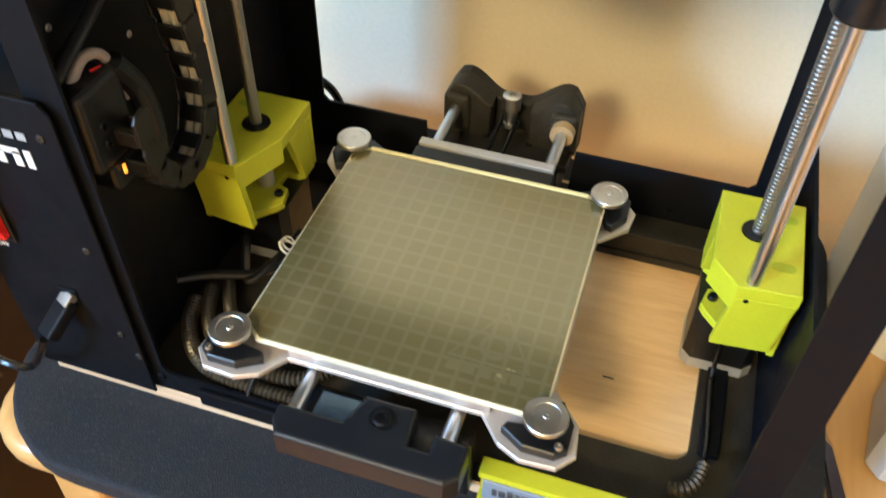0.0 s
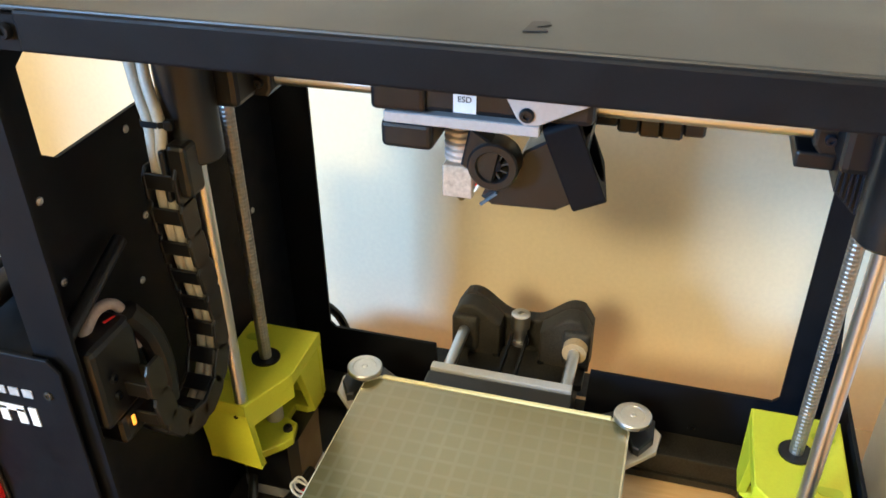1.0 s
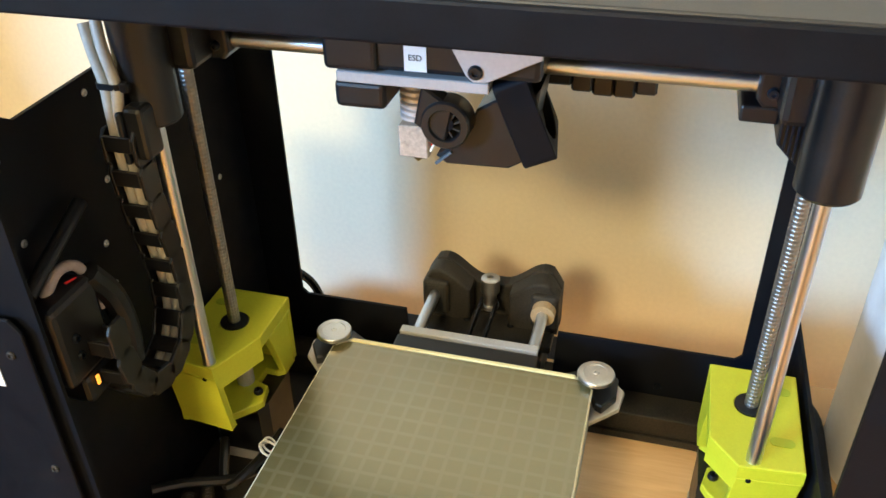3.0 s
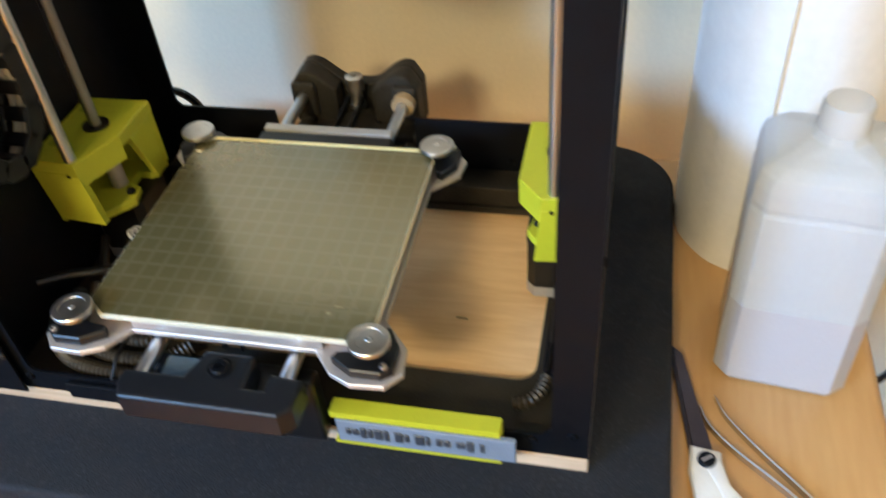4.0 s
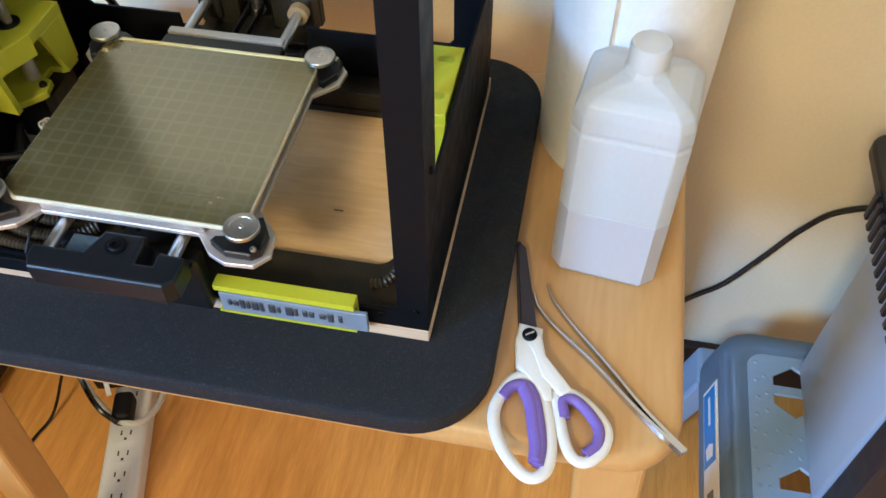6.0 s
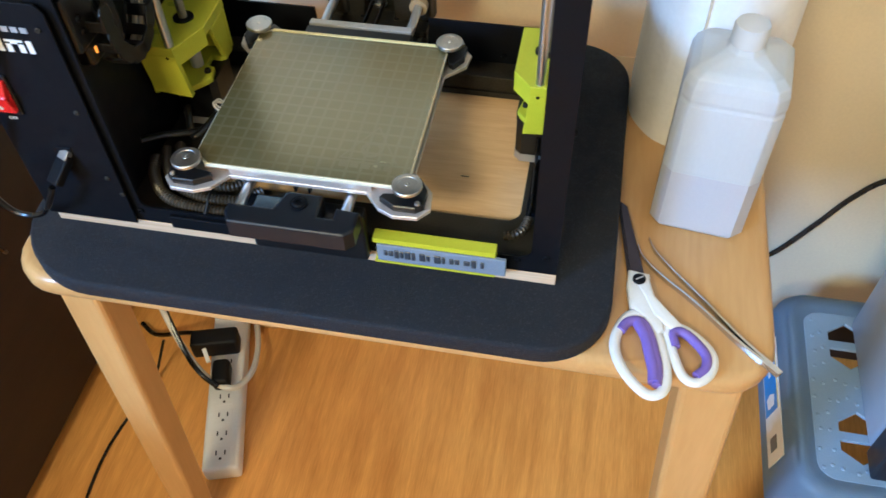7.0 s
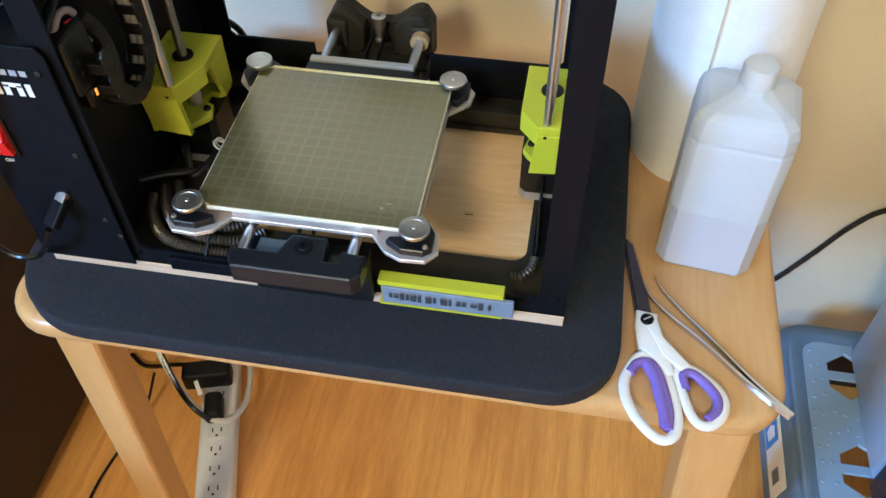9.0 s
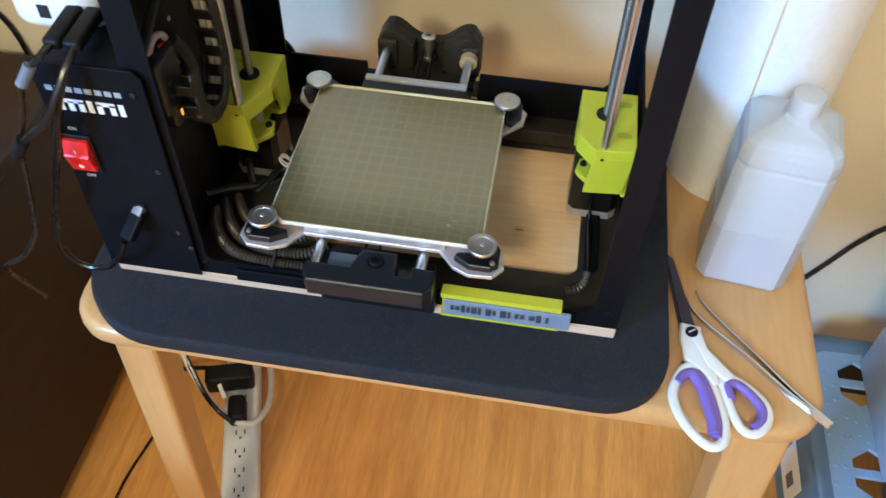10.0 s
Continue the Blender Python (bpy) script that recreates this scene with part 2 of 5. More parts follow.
M_CAP = milky("milky_cap_plastic", (0.96, 0.98, 1.0), 0.30, 0.20, 0.3)
M_LIQUID = milky("clear_liquid", (0.87, 0.86, 0.91), 0.24, 0.32, 0.22)
M_STOOL = material("pale_blue_grey_plastic", (0.26, 0.38, 0.55), 0.45, vary=0.04, scale=40, bump=0.15, fine=500)
M_BLUE = material("blue_sticker", (0.03, 0.25, 0.66), 0.35, vary=0.15, scale=90, bump=0)
M_PANEL = material("blue_white_casing", (0.40, 0.48, 0.60), 0.42, vary=0.03, bump=0.05)
M_NAVY = material("dark_navy_casing", (0.008, 0.012, 0.022), 0.4, vary=0.1, bump=0.05)
M_BLUEGREY = material("blue_grey_surface", (0.05, 0.09, 0.14), 0.35, vary=0.3, scale=90, bump=0.1)
M_TAN = material("tan_bushing", (0.42, 0.30, 0.16), 0.55, vary=0.15)
M_DOME = glowing("lit_opal_glass", (1.0, 0.72, 0.40), 2.5)
M_LED = glowing("amber_indicator", (1.0, 0.36, 0.03), 1.2)


# ---- mesh helpers ----
def part(name, bm, mat, parent=None, label="", smooth=False):
    """Links a bmesh as one mesh object, under a thing or a part."""
    me = bpy.data.meshes.new(name)
    bmesh.ops.recalc_face_normals(bm, faces=bm.faces[:])
    bm.to_mesh(me)
    bm.free()
    me.materials.append(mat)
    if smooth:
        me.shade_smooth()
        me.set_sharp_from_angle(angle=radians(38))
    ob = new(name, me)
    ob.parent = parent
    if label:
        tagged(ob, label)
    return ob


def thing(name, label, category, at=(0, 0, 0), group=""):
    ob = new(name)
    ob.location = at
    ob.empty_display_size = 0.02
    return tagged(ob, label, category, group)


def box(x0, x1, y0, y1, z0, z1, bevel=0.0, seg=2, bm=None, m=None):
    """A block with rounded edges, added to bm or new."""
    one = bmesh.new()
    bmesh.ops.create_cube(one, size=1.0)
    one.transform(Matrix.Translation(((x0 + x1) / 2, (y0 + y1) / 2, (z0 + z1) / 2)) @ Matrix.Diagonal((x1 - x0, y1 - y0, z1 - z0, 1)))
    if bevel:
        bmesh.ops.bevel(one, geom=one.edges[:], offset=bevel, segments=seg, affect="EDGES", profile=0.5)
    return joined(one, bm, m)


def joined(one, bm=None, m=None):
    if m is not None:
        one.transform(m)
    if bm is None:
        return one
    me = bpy.data.meshes.new("tmp")
    one.to_mesh(me)
    one.free()
    bm.from_mesh(me)
    bpy.data.meshes.remove(me)
    return bm


def lathe(profile, seg=24, m=None, bm=None):
    """Turns rows of (radius, height) round z."""
    one = bmesh.new()
    rings = []
    for r, z in profile:
        rings.append([one.verts.new((r * math.cos(2 * math.pi * k / seg), r * math.sin(2 * math.pi * k / seg), z)) for k in range(seg)])
    for a, b in zip(rings, rings[1:]):
        for k in range(seg):
            one.faces.new((a[k], a[(k + 1) % seg], b[(k + 1) % seg], b[k]))
    one.faces.new(rings[0][::-1])
    one.faces.new(rings[-1])
    return joined(one, bm, m)


def rod(p, q, r, seg=20, bm=None, bevel=0.0):
    p, q = Vector(p), Vector(q)
    d = (q - p).length
    m = Matrix.Translation(p) @ (q - p).to_track_quat("Z", "Y").to_matrix().to_4x4()
    c = bevel or r * 0.06
    return lathe([(r - c, 0), (r, c), (r, d - c), (r - c, d)], seg, m, bm)


def rounded(x0, x1, y0, y1, r, n=6):
    """A rounded rectangle, anticlockwise."""
    pts = []
    for cx, cy, a0 in ((x1 - r, y1 - r, 0), (x0 + r, y1 - r, 90), (x0 + r, y0 + r, 180), (x1 - r, y0 + r, 270)):
        for k in range(n + 1):
            a = radians(a0 + 90 * k / n)
            pts.append((cx + r * math.cos(a), cy + r * math.sin(a)))
    return pts


def prism(outline, z0, z1, holes=(), bevel=0.0, seg=2, m=None, bm=None):
    """An outline in the xy plane, with holes, between two heights."""
    one = bmesh.new()
    edges = []
    for ring in (outline, *holes):
        vs = [one.verts.new((x, y, z0)) for x, y in ring]
        edges += [one.edges.new((vs[k], vs[(k + 1) % len(vs)])) for k in range(len(vs))]
    if holes:
        bmesh.ops.triangle_fill(one, use_beauty=True, use_dissolve=False, edges=edges)
    else:
        one.faces.new(one.verts[:])
    bmesh.ops.recalc_face_normals(one, faces=one.faces[:])
    low = one.faces[:]
    up = bmesh.ops.extrude_face_region(one, geom=low)
    bmesh.ops.translate(one, verts=[v for v in up["geom"] if isinstance(v, bmesh.types.BMVert)], vec=(0, 0, z1 - z0))
    bmesh.ops.recalc_face_normals(one, faces=one.faces[:])
    if bevel:
        rim = [e for e in one.edges if len(e.link_faces) == 2 and e.calc_face_angle(0) > 0.9 and abs(e.verts[0].co.z - e.verts[1].co.z) < 1e-7]
        bmesh.ops.bevel(one, geom=rim, offset=bevel, segments=seg, affect="EDGES", profile=0.5)
    return joined(one, bm, m)


STAND = Matrix(((1, 0, 0, 0), (0, 0, -1, 0), (0, 1, 0, 0), (0, 0, 0, 1)))  # xy outline -> xz, depth along -y
SIDE = Matrix(((0, 0, 1, 0), (1, 0, 0, 0), (0, 1, 0, 0), (0, 0, 0, 1)))  # xy outline -> yz, depth along x


def smooth_path(points, n=8):
    """A soft curve through the points."""
    p = [Vector(a) for a in points]
    p = [2 * p[0] - p[1], *p, 2 * p[-1] - p[-2]]
    out = []
    for a, b, c, d in zip(p, p[1:], p[2:], p[3:]):
        for k in range(n):
            t = k / n
            out.append(0.5 * (2 * b + (c - a) * t + (2 * a - 5 * b + 4 * c - d) * t * t + (3 * b - a - 3 * c + d) * t**3))
    return out + [p[-2]]


def tube(points, r, seg=10, n=8, bm=None, ribs=0.0, pitch=0.0):
    """A cable or hose along a soft curve; ribs: how deep its rings are cut."""
    path = smooth_path(points, n)
    if pitch:
        dist, even, want = 0.0, [path[0]], pitch / 2
        for a, b in zip(path, path[1:]):
            d = (b - a).length
            while dist + d >= want:
                a = a + (b - a) * ((want - dist) / d)
                d = (b - a).length
                dist = 0.0
                even.append(a)
                if d < 1e-9:
                    break
            dist += d
        path = even
    one = bmesh.new()
    rings, nrm = [], None
    for k, c in enumerate(path):
        d = (path[min(k + 1, len(path) - 1)] - path[max(k - 1, 0)]).normalized()
        if nrm is None:
            nrm = d.orthogonal().normalized()
        nrm = (nrm - d * nrm.dot(d)).normalized()
        bi = d.cross(nrm)
        rr = r - ribs * (k % 2)
        rings.append([one.verts.new(c + rr * (math.cos(2 * math.pi * j / seg) * nrm + math.sin(2 * math.pi * j / seg) * bi)) for j in range(seg)])
    for a, b in zip(rings, rings[1:]):
        for j in range(seg):
            one.faces.new((a[j], a[(j + 1) % seg], b[(j + 1) % seg], b[j]))
    one.faces.new(rings[0][::-1])
    one.faces.new(rings[-1])
    return joined(one, bm)


def writing(name, text, size, m, mat, parent):
    """Letters as a flat mesh."""
    cu = bpy.data.curves.new(name, "FONT")
    cu.body, cu.size, cu.align_x, cu.align_y, cu.extrude = text, size, "CENTER", "CENTER", 0.00012
    tmp = new("tmp", cu)
    bpy.context.view_layer.update()
    me = bpy.data.meshes.new_from_object(tmp.evaluated_get(bpy.context.evaluated_depsgraph_get()))
    bpy.data.objects.remove(tmp)
    me.materials.clear()
    me.materials.append(mat)
    ob = new(name, me)
    ob.matrix_world = m
    ob.parent = parent
    return ob


def screw_head(parent, x, y, z, axis, r=0.0028, mat=None, h=0.0016):
    """A button-head socket screw whose head points along axis."""
    turn = Vector(axis).to_track_quat("Z", "Y").to_matrix().to_4x4()
    bm = lathe([(r * 0.45, -0.0005), (r, -0.0005), (r, h * 0.45), (r * 0.8, h), (r * 0.42, h), (r * 0.4, h * 0.3), (r * 0.1, h * 0.3)], 14, Matrix.Translation((x, y, z)) @ turn)
    return part("screw", bm, mat or M_STEEL, parent, smooth=True)


# ---- the room ----
def structure(name, bm, mat, label, category):
    return tagged(part(name, bm, mat), label, category, kind="structure")


X0, X1, Y0, TOP = -3.6, 1.7, -2.4, 2.4
structure("floor", box(X0 - 0.2, X1 + 0.2, Y0 - 0.2, WALL + 0.2, FLOOR - 0.05, FLOOR), M_FLOOR, "honey-coloured wood floor with fine grain", "floor")
structure("wall_back", box(X0, X1, WALL, WALL + 0.12, FLOOR, TOP), M_WALL, "cream painted wall behind the table", "wall")
structure("wall_right", box(X1, X1 + 0.12, Y0, WALL + 0.12, FLOOR, TOP), M_WALL, "cream painted side wall", "wall")
WX0, WX1, WZ0, WZ1 = -2.24, -1.48, 1.27, 2.13
front = prism([(X0, FLOOR), (X1, FLOOR), (X1, TOP), (X0, TOP)], -Y0, -Y0 + 0.12, [[(WX0, WZ0), (WX1, WZ0), (WX1, WZ1), (WX0, WZ1)]], m=STAND)
structure("wall_front", front, M_WALL, "cream painted wall with a window opening", "wall")
structure("wall_left", box(X0 - 0.12, X0, Y0, WALL + 0.12, FLOOR, TOP), M_WALL, "cream painted side wall", "wall")
# unseen stub, added to keep window light off the back wall's left end
structure("wall_light_block", box(-0.74, -0.60, -0.06, WALL, FLOOR, TOP), M_WALL, "unseen cream wall end added to block the window light", "wall")
structure("ceiling", box(X0, X1, Y0, WALL, TOP, TOP + 0.08), M_CEIL, "white painted ceiling", "ceiling")
M_GLASS = glass_material()


def window(name, a0, a1, b0, b1, turn, depth):
    """A white frame with two panes, in an opening of a wall."""
    root = tagged(new(name), "white framed window with clear panes", "window", kind="structure")
    c, f = (a0 + a1) / 2, 0.05
    panes = [[(a0 + f, b0 + f), (c - 0.02, b0 + f), (c - 0.02, b1 - f), (a0 + f, b1 - f)], [(c + 0.02, b0 + f), (a1 - f, b0 + f), (a1 - f, b1 - f), (c + 0.02, b1 - f)]]
    part("window_frame", prism([(a0, b0), (a1, b0), (a1, b1), (a0, b1)], depth - 0.025, depth + 0.025, panes, m=turn), M_WHITE, root)
    for p in panes:
        pane = part("pane", prism(p, depth - 0.003, depth + 0.003, m=turn), M_GLASS, root)
        pane.visible_shadow = False


window("window_1", WX0, WX1, WZ0, WZ1, STAND, -Y0 + 0.065)
lamp_dome = thing("ceiling_lamp", "round white glass dome lamp on the ceiling, switched on", "ceiling lamp", (-0.28, -2.05, TOP))
part("mounting_ring", lathe([(0.10, -0.030), (0.185, -0.030), (0.19, -0.024), (0.19, 0.0)], 32), M_WHITE, lamp_dome, smooth=True)
part("dome", lathe([(0.02, -0.100), (0.08, -0.094), (0.13, -0.078), (0.165, -0.054), (0.178, -0.031)], 32), M_DOME, lamp_dome, "glowing warm glass dome", smooth=True)
board = box(X0, X1, WALL - 0.014, WALL, FLOOR, FLOOR + 0.085, 0.004)
structure("baseboard", board, M_WOOD_SHADE, "dark brown wooden baseboard along the wall", "baseboard")
# dark block beside the table, added where wall and floor lie in shade
shade_block = thing("cabinet", "dark brown block added in place of shade on wall and floor", "cabinet", (0, 0, FLOOR))
part("body", box(-0.590, -0.392, -0.75, 0.365, 0.02, 0.485, 0.006), M_WOOD_SHADE, shade_block)
part("top_board", box(-0.597, -0.380, -0.77, 0.372, 0.485, 0.503, 0.005), M_WOOD_SHADE, shade_block)
part("plinth", box(-0.580, -0.41, -0.72, 0.35, 0.0, 0.02), M_WOOD_SHADE, shade_block)

# ---- table ----
table = thing("table", "small beech wood table with rounded corners", "table", (0, 0, FLOOR))
up = TABLE - FLOOR
part("tabletop", prism(rounded(-0.180, 0.456, -0.049, 0.334, 0.042), up - 0.026, up, bevel=0.010, seg=5), M_TABLE, table, smooth=True)


def table_leg(x, y, dx, dy, w=0.025):
    one = box(-w, w, -w, w, 0, 1, 0.006, 3)
    for v in one.verts:
        k = 1 - v.co.z
        v.co = (x + v.co.x * (1 - 0.12 * k) + dx * k, y + v.co.y * (1 - 0.12 * k) + dy * k, v.co.z * (up - 0.026))
    return part("leg", one, M_LEG, table)


table_leg(-0.135, -0.010, -0.016, -0.02, 0.020)
table_leg(0.413, -0.010, 0.036, -0.02)
table_leg(-0.130, 0.295, -0.038, 0.015)
table_leg(0.408, 0.295, 0.036, 0.015)

# ---- foam pad and board ----
pad_outline = rounded(-0.170, 0.327, -0.0585, 0.318, 0.055, 10)
pad_outline[22:33] = [(-0.092 - 0.078 * math.sin(radians(90 - 9 * k)), 0.0195 - 0.078 * math.cos(radians(90 - 9 * k))) for k in range(11)]
pad = part("foam_pad", prism(pad_outline, TABLE, PAD, bevel=0.0035, seg=3), M_FOAM, smooth=True)
tagged(pad, "thick black foam pad with rounded corners on the table", "foam pad")
ply = thing("plywood_board", "pale plywood board lying on the black foam pad", "board")
part("board", box(-0.142, 0.281, 0.0035, 0.272, PAD, BOARD - 0.0015, 0.0006, 1), M_PLYEDGE, ply, "layered pale plywood edge")
part("face_veneer", box(-0.142, 0.281, 0.0035, 0.272, BOARD - 0.0015, BOARD, 0.0004, 1), M_BOARD, ply, "wavy-grained veneer")

part("scratch", box(0.1895, 0.1965, 0.0965, 0.0972, BOARD + 0.0001, BOARD + 0.0005, m=pose(0, 0, 0, 0, 0, 0)), M_INK, ply, "short dark scratch")

# ---- printer frame ----
printer = thing("printer", "black desktop printer with lime green mounts on a plywood board", "printer")
hole = rounded(-0.026, 0.246, 0.048, 0.203, 0.012)
part("base_plate", prism([(-0.078, 0.006), (0.279, 0.006), (0.279, 0.262), (-0.078, 0.262)], BOARD, DECK, [hole], m=None), M_DUSTY, printer, "dusty black base plate")
TOPZ = 0.920
# front sill and pillars in one folded sheet
front_out = [(-0.079, BOARD), (0.281, BOARD), (0.281, TOPZ - 0.001), (-0.079, TOPZ - 0.001)]
front_in = rounded(-0.058, 0.2605, 0.581, 0.907, 0.008)
part("front_frame", prism(front_out, -0.005, -0.003, [front_in], m=STAND), M_STEEL, printer)
side_out = [(0.005, BOARD), (0.262, BOARD), (0.262, TOPZ - 0.001), (0.005, TOPZ - 0.001)]
r_in = [(0.033, 0.681), (0.222, 0.677), (0.241, 0.705), (0.241, 0.893), (0.228, 0.905), (0.045, 0.905), (0.033, 0.893)]
part("right_panel", prism(side_out, 0.279, 0.281, [r_in], m=SIDE), M_STEEL, printer)
l_in = [(0.036, 0.850), (0.044, 0.845), (0.150, 0.847), (0.215, 0.852), (0.222, 0.862), (0.222, 0.888), (0.212, 0.897), (0.050, 0.897), (0.036, 0.887)]
part("left_panel", prism(side_out, -0.079, -0.077, [l_in], m=SIDE), M_STEEL, printer)
back_in = [(-0.050, 0.631), (-0.046, 0.627), (0.029, 0.627), (0.031, 0.588), (0.135, 0.588), (0.137, 0.627), (0.252, 0.627), (0.256, 0.631), (0.256, 0.871), (0.252, 0.875), (-0.046, 0.875), (-0.050, 0.871)]
part("back_panel", prism([(-0.077, BOARD), (0.279, BOARD), (0.279, TOPZ - 0.001), (-0.077, TOPZ - 0.001)], -0.230, -0.228, [back_in], m=STAND), M_STEEL, printer)
part("top_plate", box(-0.080, 0.282, 0.0035, 0.263, TOPZ, TOPZ + 0.002, 0.0008, 2), M_TOPCOAT, printer, "dark grey coated top plate")
part("engraved_mark", prism([(0.1215, 0.016), (0.1285, 0.0175), (0.1275, 0.020), (0.1245, 0.0205), (0.1285, 0.0235), (0.1275, 0.0265), (0.1225, 0.0255)], TOPZ + 0.0021, TOPZ + 0.0024), M_INK, printer, "small dark engraved mark")
part("top_beam", box(-0.040, 0.279, 0.0015, 0.006, 0.907, TOPZ + 0.0012, 0.0012, 2), M_STEEL, printer)
part("back_rail", box(0.14, 0.262, 0.205, 0.228, DECK, 0.586, 0.001), M_DUSTY, printer, "dusty black rail")
part("back_rail", box(-0.06, 0.03, 0.205, 0.228, DECK, 0.586, 0.001), M_DUSTY, printer, "dusty black rail")
part("base_flange", box(0.250, 0.262, 0.055, 0.2, DECK, 0.5745, 0.001), M_STEEL, printer)
for x, y, z, ax in ((0.272, 0.003, 0.584, (0, -1, 0)), (0.250, 0.003, 0.577, (0, -1, 0)), (-0.044, 0.0015, 0.914, (0, -1, 0)), (-0.060, 0.003, 0.577, (0, -1, 0)), (-0.030, 0.003, 0.573, (0, -1, 0)),
                    (0.207, 0.228, 0.594, (0, -1, 0)), (0.16, 0.228, 0.598, (0, -1, 0)), (0.281, 0.018, 0.70, (1, 0, 0))):
    screw_head(printer, x, y, z, ax)

for y, z in ((0.090, 0.838), (0.028, 0.833), (0.028, 0.793), (0.090, 0.792), (0.077, 0.762), (0.076, 0.738), (0.150, 0.80), (0.19, 0.83), (0.19, 0.74)):
    screw_head(printer, -0.077, y, z, (1, 0, 0), 0.0019, M_WASHER, 0.0008)

# ---- electronics box ----
ebox = part("electronics_box", box(-0.1415, -0.080, 0.0015, 0.225, BOARD, 0.772, 0.002), M_STEEL, printer)
part("front_plate", prism([(-0.1425, BOARD + 0.001), (-0.064, BOARD + 0.001), (-0.064, 0.768), (-0.069, 0.7745), (-0.1425, 0.7745)], 0.0005, 0.0025, bevel=0.0004, seg=1, m=STAND @ Matrix.Translation((0, 0, -0.0005))), M_STEEL, ebox)
sw = part("switch_bezel", box(-0.1395, -0.1165, -0.004, -0.0021, 0.677, 0.7125, 0.0008), M_BLACK, ebox)
rk = prism([(0.002, -0.0140), (-0.0030, -0.0140), (-0.0072, 0.0022), (-0.0060, 0.0036), (-0.0024, 0.0140), (0.002, 0.0140)], -0.0095, 0.0095, bevel=0.0006, seg=1, m=pose(-0.128, -0.0040, 0.695) @ SIDE)
part("rocker", rk, M_RED, sw, "red rocker switch")
part("mark_ring", lathe([(0.0014, 0), (0.0022, 0), (0.0022, 0.0004), (0.0014, 0.0004)], 16, pose(-0.128, -0.0086, 0.6868, 104.5, 0, 0)), M_PRINT, sw)
part("mark_bar", box(-0.1284, -0.1276, -0.0102, -0.0094, 0.7000, 0.7036), M_PRINT, sw)
FACE = -0.0023
writing("on_mark", "ON", 0.0042, pose(-0.128, FACE, 0.7175, 90, 0, 0), M_PRINT, ebox)
writing("off_mark", "OFF", 0.0042, pose(-0.128, FACE, 0.6715, 90, 0, 0), M_PRINT, ebox)
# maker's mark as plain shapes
marks = bmesh.new()
for k in range(8):
    x = -0.1355 + 0.0070 * k
    box(x, x + 0.0050, FACE - 0.0003, FACE + 0.0002, 0.7515, 0.7558, 0.0, bm=marks)
part("small_mark", marks, M_DIMPRINT, ebox, "white printed mark")
for a, w in ((-0.1305, 0.0190), (-0.1090, 0.0040), (-0.1025, 0.0135), (-0.0865, 0.0040)):
    mk = bmesh.new()
    if w > 0.006:
        n = 3 if w > 0.018 else 2
        for k in range(n):
            x = a + k * (w - 0.0042) / (n - 1)
            box(x, x + 0.0042, FACE - 0.0003, FACE + 0.0002, 0.7350, 0.7435, bm=mk)
        box(a, a + w, FACE - 0.0003, FACE + 0.0002, 0.7420, 0.7452, bm=mk)
    else:
        box(a, a + w, FACE - 0.0003, FACE + 0.0002, 0.7350, 0.7452, bm=mk)
    part("large_mark", mk, M_PRINT, ebox, "white printed mark")
for z in (0.755, 0.684, 0.617, 0.600):
    screw_head(ebox, -0.073 if z > 0.61 else -0.066, FACE, z, (0, -1, 0), 0.0022, M_DUSTY, 0.0009)
part("usb_socket", box(-0.104, -0.0925, -0.0030, -0.002, 0.635, 0.647, 0.0005), M_STEEL, ebox)
part("usb_shell", box(-0.0045, 0.0045, -0.006, 0.002, -0.0026, 0.0026, 0.0004, 1, m=pose(-0.098, -0.0025, 0.6415, 40, 0, -24)), M_WASHER, ebox, "bare metal plug shell")
plug = part("usb_plug", box(-0.006, 0.006, -0.027, -0.002, -0.0040, 0.0040, 0.0016, m=pose(-0.098, -0.001, 0.640, 40, 0, -24)), M_STEEL, ebox, "black cable plug")

# front sill steps at the left foot
part("sill_block", box(-0.034, 0.034, -0.001, 0.0025, BOARD, 0.578, 0.0008), M_STEEL, printer)

# ---- z axes ----
def thread(x, y, z0, z1, r, pitch, seg=14):
    prof, z = [], z0
    while z < z1:
        prof += [(r, z), (r, z + pitch * 0.3), (r * 0.95, z + pitch * 0.5), (r * 0.95, z + pitch * 0.8)]
        z += pitch
    return lathe(prof, seg, Matrix.Translation((x, y, 0)))


